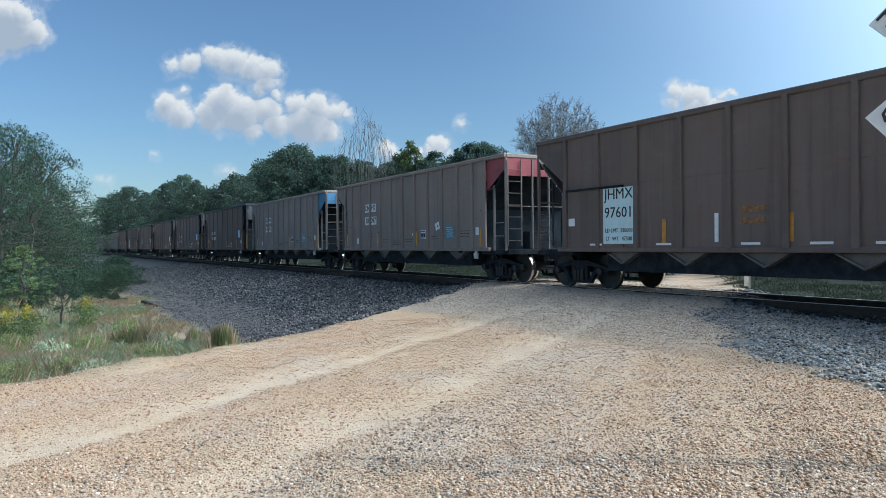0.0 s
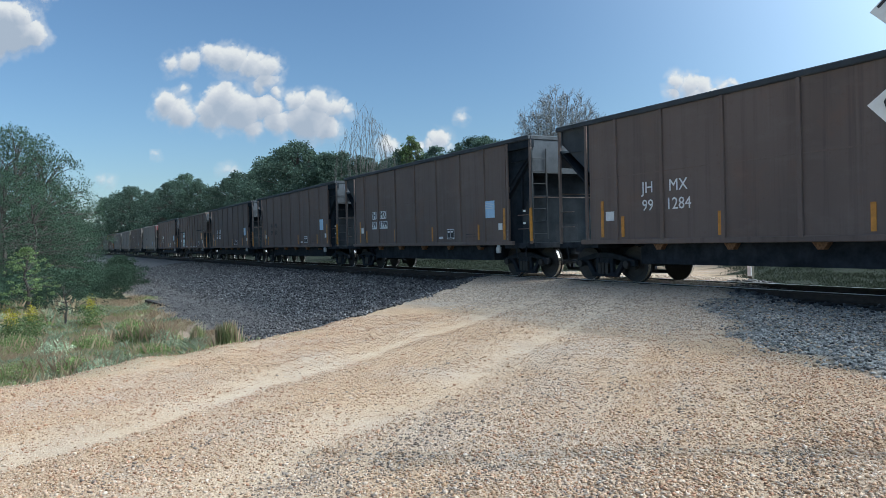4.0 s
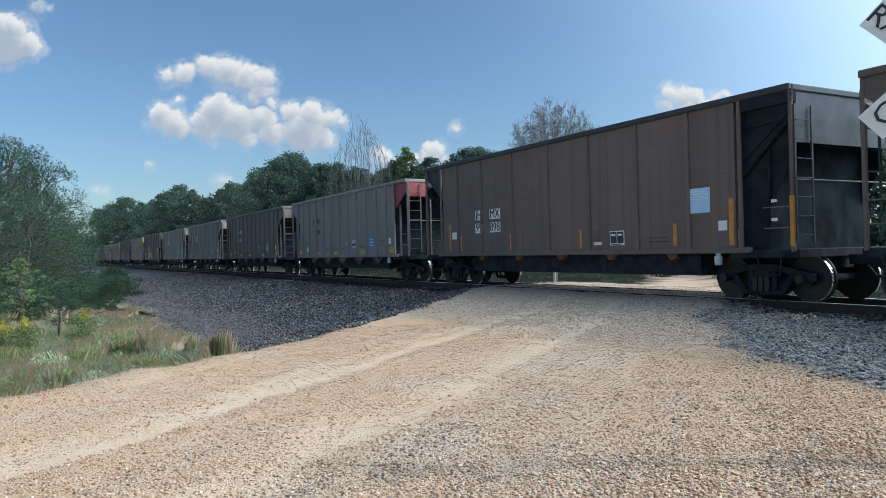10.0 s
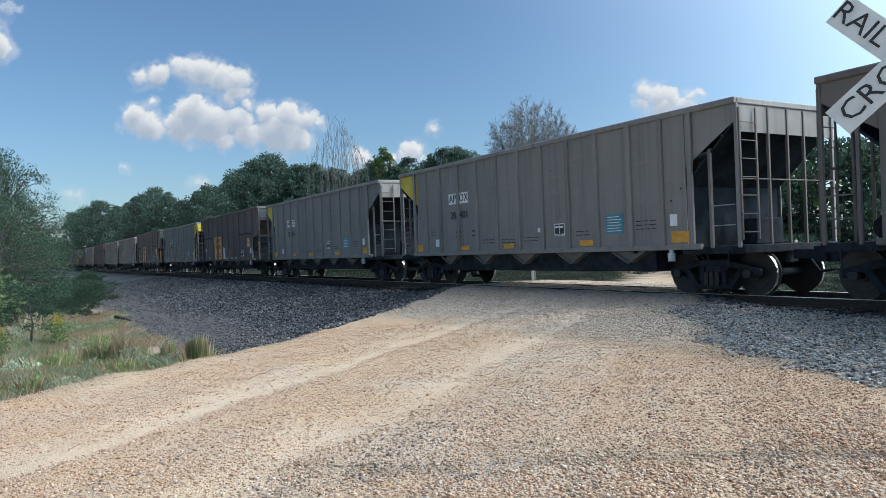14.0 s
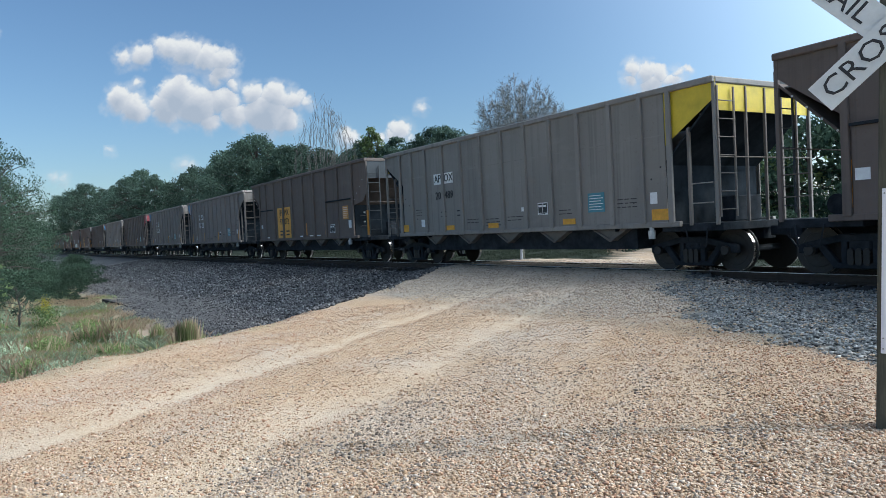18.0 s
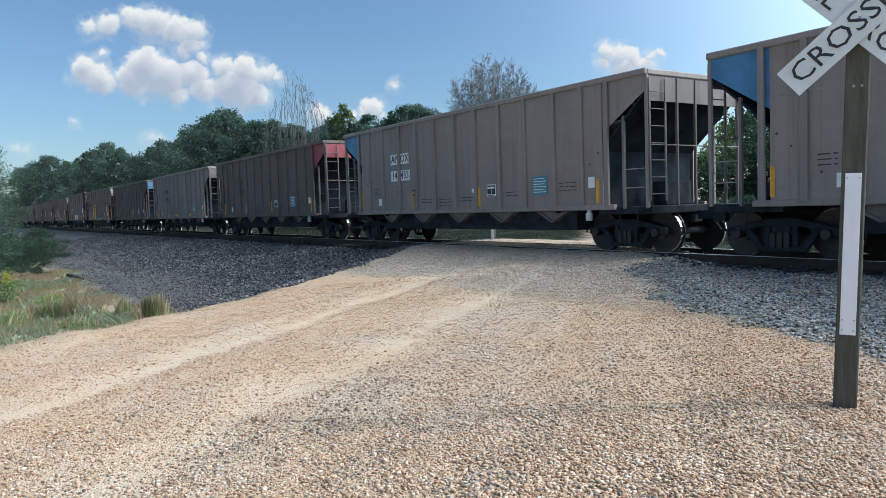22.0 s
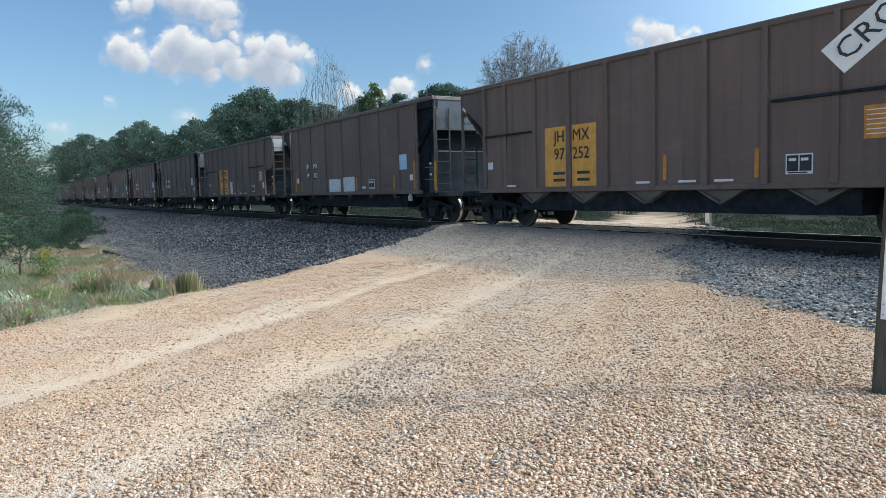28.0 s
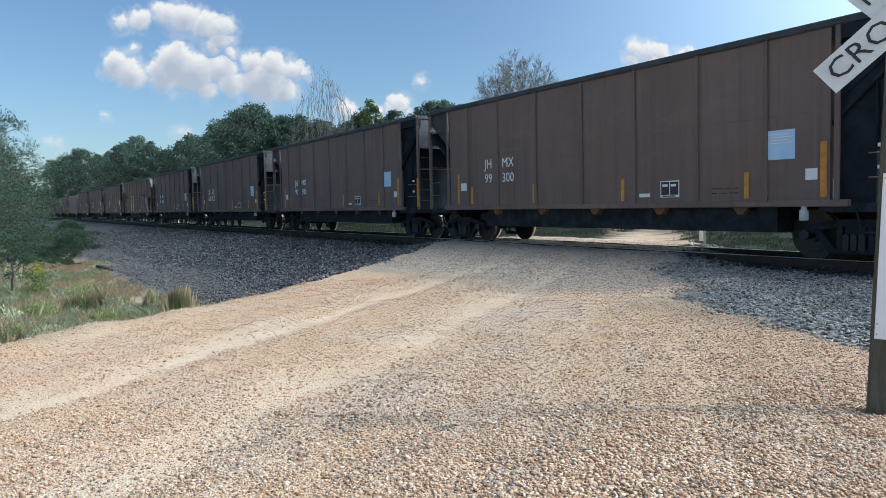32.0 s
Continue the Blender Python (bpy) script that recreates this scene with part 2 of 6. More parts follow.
def tube(bm, p, q, r0, r1, n=6):
    p, q = Vector(p), Vector(q)
    d = (q - p).normalized()
    u = d.orthogonal().normalized()
    w = d.cross(u)
    a = [bm.verts.new(p + r0 * (u * math.cos(6.28319 * i / n) + w * math.sin(6.28319 * i / n))) for i in range(n)]
    b = [bm.verts.new(q + r1 * (u * math.cos(6.28319 * i / n) + w * math.sin(6.28319 * i / n))) for i in range(n)]
    for i in range(n):
        bm.faces.new((a[i], a[(i + 1) % n], b[(i + 1) % n], b[i]))
    bm.faces.new(a[::-1])
    bm.faces.new(b)


def mesh_of(bm, mats, bevel=0.0, smooth=False):
    bmesh.ops.recalc_face_normals(bm, faces=bm.faces)
    if bevel:
        bmesh.ops.bevel(bm, geom=bm.edges[:], offset=bevel, segments=1, affect="EDGES")
    me = bpy.data.meshes.new("mesh")
    bm.to_mesh(me)
    bm.free()
    for m in mats if isinstance(mats, (list, tuple)) else [mats]:
        me.materials.append(m)
    if smooth:
        me.shade_smooth()
    return me


def cached(key, make, mat, bevel=0.0, smooth=False):
    key = (key, mat.name)
    if key not in CACHE:
        bm = bmesh.new()
        make(bm)
        CACHE[key] = mesh_of(bm, mat, bevel, smooth)
    return CACHE[key]


def put(name, me, parent=None, at=(0, 0, 0), label=""):
    ob = new(name, me)
    ob.location = at
    if parent:
        ob.parent = parent
    if label:
        tagged(ob, label)
    return ob


def part(name, bm, mat, parent, label="", bevel=0.0, at=(0, 0, 0), smooth=False):
    return put(name, mesh_of(bm, mat, bevel, smooth), parent, at, label)


def boxes(*rows):
    def make(bm):
        for r in rows:
            box(bm, *r)
    return make


def lettering(text, height, mat, depth=0.004):
    key = ("text", text, round(height, 3), mat.name)
    if key not in CACHE:
        cu = bpy.data.curves.new("letters", "FONT")
        cu.body, cu.size, cu.align_x, cu.align_y = text, height * 1.38, "CENTER", "CENTER"
        cu.extrude, cu.offset, cu.resolution_u = depth, 0.0, 2
        ob = bpy.data.objects.new("letters", cu)
        scene.collection.objects.link(ob)
        bpy.context.view_layer.update()
        me = bpy.data.meshes.new_from_object(ob.evaluated_get(bpy.context.evaluated_depsgraph_get()))
        bpy.data.objects.remove(ob)
        me.transform(Matrix.Rotation(radians(90), 4, "X"))
        me.materials.clear()
        me.materials.append(mat)
        CACHE[key] = me
    return CACHE[key]


def glyphs(text, height, mat):
    """One mesh for each character of a line of lettering."""
    key = ("glyphs", text, round(height, 3), mat.name)
    if key not in CACHE:
        bm = bmesh.new()
        bm.from_mesh(lettering(text, height, mat))
        bmesh.ops.remove_doubles(bm, verts=bm.verts, dist=1e-5)
        left, out = set(bm.faces), []
        while left:
            todo, piece = [left.pop()], []
            while todo:
                f = todo.pop()
                piece.append(f)
                for e in f.edges:
                    for g in e.link_faces:
                        if g in left:
                            left.discard(g)
                            todo.append(g)
            me = bpy.data.meshes.new("letter")
            index = {}
            for f in piece:
                for v in f.verts:
                    index.setdefault(v, len(index))
            me.from_pydata([v.co[:] for v in index], [], [[index[v] for v in f.verts] for f in piece])
            me.materials.append(mat)
            out.append(me)
        bm.free()
        CACHE[key] = out
    return CACHE[key]

# ---- terrain ----
RAIL_Z, TRACK_Y = 0.42, 13.9
SIGN_AT = (-2.822, 5.488)
LEFT_EDGE = [(-40, -13), (-6, -10.6), (-0.5, -10.0), (0.8, -10.2), (2.4, -11.4), (4.5, -13.0), (6.8, -15.3), (9.0, -17.3), (10.5, -18.6), (12.2, -20.4), (16, -20.6), (19, -21.0), (26, -26), (45, -48)]
RIGHT_EDGE = [(-40, 12), (-6, 8.0), (0, 4.5), (5.0, 1.0), (6.6, -2.4), (7.5, -5.2), (8.6, -6.9), (10.6, -9.2), (12.2, -10.6), (16, -13.0), (19, -15.3), (26.5, -22.5), (45, -43)]


RUTS = [[(-30, 8), (-4, -3.4), (-0.18, -6.45), (0.66, -7.05), (1.2, -7.49), (2.27, -8.35), (3.73, -9.4), (5.77, -10.85), (8.57, -12.9), (9.86, -13.7), (12.3, -15.6), (40, -26)],
        [(-30, 11), (-3, -1.4), (1.0, -4.8), (2.03, -5.7), (3.01, -6.3), (3.93, -6.95), (5.2, -7.9), (7.32, -9.5), (8.71, -10.4), (10, -11.6), (12.3, -13.4), (40, -23)]]

GREY_BAND = [(-30, 14), (-3, -1.0), (1.0, -4.1), (2.03, -4.95), (2.57, -5.25), (4.05, -5.95), (5.2, -6.8), (7.0, -8.7), (9.36, -11.1), (12.3, -13.2), (40, -22)]


def rut_share(x, y, width):
    """How near (x, y) is to the two wheel tracks."""
    out = 0
    for line in RUTS:
        q = np.array(line)
        c = np.interp(y, q[:, 0], q[:, 1]) + 0.06 * np.sin(y * 2.1)
        out = out + np.exp(-((x - c) / width) ** 2)
    return out


def main_ruts(x, y):
    """One sharp pale wheel track and one broad, worn one."""
    out = 0
    for k, off, w, a in ((0, 0.0, 0.2, 1.0), (0, -0.4, 0.26, 0.36), (1, 0.0, 0.3, 0.75), (1, -0.5, 0.35, 0.4)):
        q = np.array(RUTS[k])
        c = np.interp(y, q[:, 0], q[:, 1]) + off + 0.06 * np.sin(y * 2.1)
        out = out + a * np.exp(-((x - c) / w) ** 2)
    return np.clip(out, 0, 1.1)


def track_share(x, y):
    """Faint older wheel tracks running beside the two main ones."""
    q = np.array(RUTS[0])
    u = x - np.interp(y, q[:, 0], q[:, 1]) + 0.1 * np.sin(y * 1.3 + x * 0.4)
    u = u / (1 + 0.03 * (5 - np.clip(y, -5, 12)))
    out = 0
    for c, w, a in ((-0.55, 0.16, 0.5), (0.62, 0.13, 0.55), (1.15, 0.2, 0.35), (1.7, 0.14, 0.45), (3.0, 0.18, 0.6), (3.7, 0.22, 0.3), (4.55, 0.2, 0.55), (5.3, 0.16, 0.4), (6.1, 0.25, 0.5)):
        out = out + a * np.exp(-((u - c) / w) ** 2)
    return np.clip(out * (0.65 + 0.55 * wobble(x, y, 1.3, 11.0)), 0, 1)


def smooth(a, b, v):
    t = np.clip((v - a) / (b - a), 0, 1)
    return t * t * (3 - 2 * t)


def edges(y):
    le, re = np.array(LEFT_EDGE), np.array(RIGHT_EDGE)
    return np.interp(y, le[:, 0], le[:, 1]), np.interp(y, re[:, 0], re[:, 1])


def wobble(x, y, s, seed=0.0):
    return (np.sin(x * s + 1.3 * np.sin(y * s * 0.7 + seed)) + np.sin(y * s * 1.31 + 1.7 * np.sin(x * s * 0.61 + seed * 2))) * 0.5


def masks(x, y):
    """Shares of road, ballast and dirt at (x, y)."""
    xl, xr = edges(y)
    w = 0.25 * wobble(x, y, 2.1) + 0.12 * wobble(x, y, 6.3, 2.0)
    road = smooth(-0.25, 0.35, x - xl + w * 0.5) * smooth(-0.3, 0.6, xr - x + w * 1.6)
    toe = 4.2 + 0.7 * wobble(x, y, 0.35, 1.0) + 0.35 * wobble(x, y, 1.4)
    toe = np.where(x > xr, -1.0, toe)
    ballast = smooth(-0.7, 0.5, y - toe) * smooth(-0.5, 0.7, 17.4 + 0.3 * wobble(x, y, 1.0) - y) * (1 - road)
    return road, ballast


def height(x, y):
    xl, xr = edges(y)
    road_z = 0.02 + 0.10 * smooth(2.0, 8.0, y) + 0.16 * smooth(8.0, 12.2, y) + 0.11 * smooth(11.6, 13.0, y) - 0.55 * smooth(15.4, 23, y)
    bank = np.interp(y, [-30, -8, -2, 3.4, 5.0, 11.4, 12.2, 12.6, 13.0, 15.7, 16.6, 19.5, 30, 60], [-0.5, -0.7, -1.0, -1.05, -0.85, 0.04, 0.09, 0.09, 0.2, 0.2, 0.15, -0.1, 0.15, 0.3])
    fall = smooth(-0.1, 2.4, xl - x)
    z = road_z * (1 - fall) + bank * fall
    rise = smooth(-0.3, 2.5, x - xr)
    right = np.interp(y, [-30, 5, 8, 11.6, 12.2, 15.7, 16.6, 19.5, 30, 60], [0, 0.02, 0.12, 0.17, 0.19, 0.19, 0.05, -0.1, 0.15, 0.3])
    z = z * (1 - rise) + right * rise
    z = z + 0.05 * np.exp(-((x - xr - 0.9) / 0.7) ** 2) * smooth(5.5, 7.5, y) * smooth(12.2, 11.0, y)
    near = smooth(60, 20, np.hypot(x, y))
    road, ballast = masks(x, y)
    # washed-out hollow round the sign post
    z = z - 0.075 * np.exp(-((x - SIGN_AT[0]) ** 2 + (y - SIGN_AT[1]) ** 2) / 1.1)
    # wheel ruts along the road
    z = z - 0.025 * rut_share(x, y, 0.3) * road
    z = z + near * (0.012 * wobble(x, y, 3.1) + 0.008 * wobble(x, y, 9.0, 1.0))
    z = z + (1 - road) * (1 - ballast) * (0.10 * wobble(x, y, 0.9, 3.0) + 0.06 * wobble(x, y, 2.3)) * smooth(15, 20, np.abs(y - 14) + 8)
    z = z + ballast * 0.02 * wobble(x, y, 7.0, 4.0)
    return z


def height_at(x, y):
    return float(height(np.array([float(x)]), np.array([float(y)]))[0])


def grey_share(x, y):
    """Band of fine grey gravel along the right-hand wheel track."""
    q = np.array(GREY_BAND)
    c = np.interp(y, q[:, 0], q[:, 1]) + 0.35 * wobble(x, y, 1.9, 4.0)
    band = np.exp(-((x - c) / (0.5 + 0.05 * y)) ** 2)
    patch = np.clip(0.9 * wobble(x, y, 1.1, 8.0) - 0.35, 0, 1)
    return np.clip(band * (0.75 + 0.5 * wobble(x, y, 3.7, 6.0)) + 0.6 * patch + 0.4 * smooth(8.5, 12.0, y), 0, 1)


def orange_share(x, y):
    """Orange-pink pebbles on both shoulders of the road."""
    xl, xr = edges(y)
    left = smooth(6.0, 1.5, x - xl)
    right = smooth(4.5, 1.5, xr - x)
    return np.clip((0.8 * left + 0.75 * right) * (0.75 + 0.6 * wobble(x, y, 1.4, 2.0)), 0, 1) * smooth(10.5, 8.0, y)


def dusty_share(x, y):
    """Bare grey-brown dirt on the low, far part of the bank."""
    lower = smooth(7.6, 5.4, y + 0.6 * wobble(x, y, 0.7, 2.0) + 0.25 * wobble(x, y, 3.1)) * smooth(-18.5, -22.5, x)
    far = smooth(-36, -50, x + 2.0 * wobble(x, y, 0.4))
    return np.clip(np.maximum(lower, 0.75 * far), 0, 1)


def grown(lo, hi, step, far, factor=1.22):
    """Even steps from lo to hi, then growing steps out to far on both sides."""
    mid = list(np.arange(lo, hi + step / 2, step))
    a, s = [lo], step
    while a[-1] > -far:
        s *= factor
        a.append(a[-1] - s)
    b, s = [hi], step
    while b[-1] < far:
        s *= factor
        b.append(b[-1] + s)
    return np.array(a[:0:-1] + mid + b[1:])


gx, gy = grown(-26, 3, 0.14, 2600), grown(-3, 17.5, 0.14, 2600)
GX, GY = np.meshgrid(gx, gy, indexing="ij")
GZ = height(GX, GY)
nx, ny = len(gx), len(gy)
idx = np.arange(nx * ny).reshape(nx, ny)
faces = np.stack([idx[:-1, :-1], idx[1:, :-1], idx[1:, 1:], idx[:-1, 1:]], -1).reshape(-1, 4)
me = bpy.data.meshes.new("ground")
me.from_pydata(np.stack([GX, GY, GZ], -1).reshape(-1, 3).tolist(), [], faces.tolist())
road_m, ballast_m = masks(GX, GY)
me.attributes.new("road", "FLOAT", "POINT").data.foreach_set("value", road_m.reshape(-1).astype(np.float32))
me.attributes.new("ballast", "FLOAT", "POINT").data.foreach_set("value", ballast_m.reshape(-1).astype(np.float32))
rut = main_ruts(GX, GY) + 0.8 * track_share(GX, GY)
me.attributes.new("rut", "FLOAT", "POINT").data.foreach_set("value", rut.reshape(-1).astype(np.float32))
le_, re_ = edges(GY)
right_pale_m = smooth(-1.5, 1.0, GX - re_)
me.attributes.new("right_pale", "FLOAT", "POINT").data.foreach_set("value", right_pale_m.reshape(-1).astype(np.float32))
me.attributes.new("verge", "FLOAT", "POINT").data.foreach_set("value", smooth(17.2, 18.4, GY).reshape(-1).astype(np.float32))
me.attributes.new("dusty", "FLOAT", "POINT").data.foreach_set("value", dusty_share(GX, GY).reshape(-1).astype(np.float32))
me.attributes.new("grey", "FLOAT", "POINT").data.foreach_set("value", (0.32 * grey_share(GX, GY)).reshape(-1).astype(np.float32))
# crossing gravel zone, coloured lighter to offset the train's shadow on it
mixed_m = smooth(7.2, 10.2, GY + 0.5 * wobble(GX, GY, 1.1, 5.0)) * 0.8 * smooth(18.5, 16.5, GY)
me.attributes.new("lifted_grit", "FLOAT", "POINT").data.foreach_set("value", mixed_m.reshape(-1).astype(np.float32))
me.shade_smooth()


def ground_material():
    m, nt, b = material("ground_gravel_and_soil", 0.95)
    b.inputs["Specular IOR Level"].default_value = 0.08

    def attr(n):
        a = nt.nodes.new("ShaderNodeAttribute")
        a.attribute_name = n
        return a.outputs["Fac"]
    vor = node(nt, "ShaderNodeTexVoronoi", Scale=70.0)
    vor2 = node(nt, "ShaderNodeTexVoronoi", Scale=20.0)
    for v in (vor, vor2):
        nt.links.new(nt.nodes.new("ShaderNodeNewGeometry").outputs["Position"], v.inputs["Vector"])
    peb = ramp(nt, vor.outputs["Color"], [(0.0, (0.216, 0.130, 0.077)), (0.3, (0.392, 0.256, 0.158)), (0.6, (0.490, 0.344, 0.222)), (1.0, (0.588, 0.442, 0.312))])
    patch = noise_of(nt, 0.55, 5, 0.6, world=True)
    peb = mixed(nt, ramp(nt, patch, [(0.45, (0, 0, 0)), (0.7, (0.7, 0.7, 0.7))]), peb, (0.44, 0.37, 0.31))
    fine = ramp(nt, vor.outputs["Color"], [(0.0, (0.216, 0.167, 0.131)), (0.5, (0.431, 0.349, 0.285)), (1.0, (0.588, 0.493, 0.412))])
    peb = mixed(nt, attr("grey"), peb, fine)
    sand = mixed(nt, noise_of(nt, 30, 4, 0.6, world=True), (0.539, 0.419, 0.299), (0.647, 0.521, 0.389))
    rutf = node(nt, "ShaderNodeMath")
    rutf.operation = "MULTIPLY"
    nt.links.new(attr("rut"), rutf.inputs[0])
    nt.links.new(ramp(nt, noise_of(nt, 1.6, 5, 0.7, world=True), [(0.3, (0.1, 0.1, 0.1)), (0.65, (0.8, 0.8, 0.8))]), rutf.inputs[1])
    peb = mixed(nt, rutf.outputs[0], peb, sand)
    bal = ramp(nt, vor2.outputs["Color"], [(0.0, (0.045, 0.044, 0.047)), (0.5, (0.10, 0.098, 0.103)), (1.0, (0.19, 0.187, 0.192))])
    pale = ramp(nt, vor2.outputs["Color"], [(0.0, (0.08, 0.078, 0.075)), (0.5, (0.20, 0.195, 0.185)), (1.0, (0.36, 0.35, 0.33))])
    dirt = mixed(nt, ramp(nt, noise_of(nt, 5.0, 10, 0.85, world=True), [(0.3, (0, 0, 0)), (0.7, (1, 1, 1))]), (0.045, 0.043, 0.043), (0.185, 0.175, 0.17))
    bal = mixed(nt, attr("dusty"), bal, dirt)
    bal = mixed(nt, attr("right_pale"), bal, pale)
    lifted_grit = ramp(nt, vor.outputs["Color"], [(0.0, (0.412, 0.312, 0.235)), (0.5, (0.637, 0.502, 0.380)), (1.0, (0.755, 0.628, 0.507))])
    peb = mixed(nt, attr("lifted_grit"), peb, lifted_grit)
    soil = mixed(nt, ramp(nt, noise_of(nt, 0.35, 6, 0.65, world=True), [(0.38, (0, 0, 0)), (0.62, (1, 1, 1))]), (0.24, 0.23, 0.13), (0.38, 0.28, 0.20))
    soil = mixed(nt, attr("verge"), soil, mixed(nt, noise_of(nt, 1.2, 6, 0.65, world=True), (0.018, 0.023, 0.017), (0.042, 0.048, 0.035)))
    c = mixed(nt, attr("ballast"), soil, bal)
    c = mixed(nt, attr("road"), c, peb)
    nt.links.new(c, b.inputs["Base Color"])
    bump(nt, b, vor.outputs["Distance"], 0.8, 0.012)
    return m


me.materials.append(ground_material())
tagged(new("ground", me), "tan gravel road crossing grey ballast bank with grassy soil around", "ground", kind="structure")

# ---- track ----
TRACK_X0, TRACK_X1 = -420.0, 40.0


def rail_at(y):
    bm = bmesh.new()
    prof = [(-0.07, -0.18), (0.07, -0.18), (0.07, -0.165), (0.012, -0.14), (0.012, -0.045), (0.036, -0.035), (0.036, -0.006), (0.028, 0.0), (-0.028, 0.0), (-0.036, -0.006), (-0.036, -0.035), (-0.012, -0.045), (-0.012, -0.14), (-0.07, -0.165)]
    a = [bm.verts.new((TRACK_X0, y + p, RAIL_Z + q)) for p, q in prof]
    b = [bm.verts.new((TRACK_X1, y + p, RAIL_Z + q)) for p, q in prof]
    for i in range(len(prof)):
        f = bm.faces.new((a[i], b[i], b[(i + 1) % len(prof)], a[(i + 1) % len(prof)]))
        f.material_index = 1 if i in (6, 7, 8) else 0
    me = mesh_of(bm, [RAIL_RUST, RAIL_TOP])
    return tagged(new("rail", me), "rusty steel rail with a polished head, its glint put into the colour, on wooden ties", "rail", group="rails of the track", kind="structure")


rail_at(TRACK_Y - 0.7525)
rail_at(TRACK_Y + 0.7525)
rng = random.Random(5)
ties = new("ties")
tagged(ties, "dark weathered wooden ties bedded in ballast", "ties", kind="structure")
tie_me = [cached(("tie", i), lambda bm, i=i: box(bm, -0.115, 0.115, -1.3 - 0.02 * i, 1.3 + 0.02 * i, -0.2, 0.0), TIE, 0.012) for i in range(3)]
for i in range(150):
    x = 20 - i * 0.55
    t = put("tie", tie_me[i % 3], ties, (x, TRACK_Y + rng.uniform(-0.03, 0.03), RAIL_Z - 0.182))
bm = bmesh.new()
for i in range(150, 780):
    x = 20 - i * 0.55
    box(bm, x - 0.115, x + 0.115, TRACK_Y - 1.3, TRACK_Y + 1.3, RAIL_Z - 0.38, RAIL_Z - 0.182)
tagged(part("tie", bm, TIE, ties, "far run of dark ties"), kind="stuff")
bm = bmesh.new()
box(bm, -1.2, 1.2, -0.12, 0.12, -0.05, 0.13)
old = tagged(new("discarded_tie", mesh_of(bm, TIE, 0.015)), "dark old wooden tie lying on the ballast bank", "tie")
old.matrix_world = pose(-34.5, 4.3, height_at(-34.5, 4.3), 0, 3, 12)

# ---- hopper cars ----
CUT, FLOOR = 1.3, 1.0
LONG = {"A": 14.5, "B": 14.7, "C": 14.35}
TOPS = {"A": 4.06, "B": 4.14, "C": 3.95}
POSTS = {"A": [-1.3, -2.75, -4.1, -5.45, -6.8, -8.25, -9.56, -10.9, -12.2, -13.2],
         "W": [-1.3, -2.6, -3.95, -5.25, -6.6, -7.9, -9.2, -10.55, -11.9, -13.2],
         "B": [-1.15, -2.5, -4.05, -5.75, -7.45, -9.2, -10.9, -12.4, -13.5],
         "C": [-1.15, -1.95, -2.9, -4.0, -5.06, -6.12, -7.175, -8.23, -9.29, -10.35, -11.45, -12.4, -13.2]}
CHUTES = [-3.15, -5.18, -7.18, -9.18, -11.2]


def decal(car, name, x0, x1, z0, z1, mat, label="", y=-1.612):
    me = cached(("decal", round(x1 - x0, 2), round(z1 - z0, 2)), boxes((-(x1 - x0) / 2, (x1 - x0) / 2, -0.003, 0.003, -(z1 - z0) / 2, (z1 - z0) / 2)), mat)
    return put(name, me, car, ((x0 + x1) / 2, y, (z0 + z1) / 2), label)


def letters(car, text, x, z, h, mat, y=-1.617, wide=1.0):
    if h < 0.15:
        tagged(put("small_print", lettering(text, h, mat), car, (x, y, z)), kind="stuff")
        return
    for me in glyphs(text, h, mat):
        put("letter", me, car, (x, y, z)).scale.x = wide


def info_box(car, x, z, w=0.52, h=0.36, y=-1.612):
    plate = decal(car, "stencil_box", x - w / 2, x + w / 2, z - h / 2, z + h / 2, WHITE, "black stencil box with a white border", y)
    t = 0.024
    half = (w - 3 * t) / 2
    me = cached(("ink", round(half, 3), h), boxes((-half / 2, half / 2, -0.003, 0.003, -h / 2 + 2.2 * t, h / 2 - t)), INK)
    for s in (-1, 1):
        put("stencil_field", me, plate, (s * (half + t) / 2, -0.004, 0))
    bar = cached(("inkbar", round(w, 2)), boxes((-w / 2 + 0.05, w / 2 - 0.1, -0.003, 0.003, -0.012, 0.012)), INK)
    put("stencil_line", bar, plate, (0, -0.004, -h / 2 + 1.1 * t))
    for s in (-0.35, 0.3):
        put("stencil_line", cached(("whitebar",), boxes((-0.07, 0.07, -0.002, 0.002, -0.025, 0.025)), WHITE), plate, (s * half * 1.6, -0.008, h * 0.22))


def placard(car, x0, x1, z0, z1, mat, lines, y=-1.612):
    plate = decal(car, "placard", x0, x1, z0, z1, mat, "placard with rows of small print", y)
    w = x1 - x0
    n = 6 if lines else 4
    ink = INK if lines == 2 else WHITE
    for i in range(n):
        put("print_line", cached(("line", round(w, 2), i % 2), boxes((-w * 0.42, w * (0.42 if i % 2 else 0.3), -0.002, 0.002, -0.008, 0.008)), ink), plate, (0, -0.004, (z1 - z0) * (0.36 - 0.72 * i / (n - 1)) if lines else (z1 - z0) * (0.36 - 0.1 * i)))


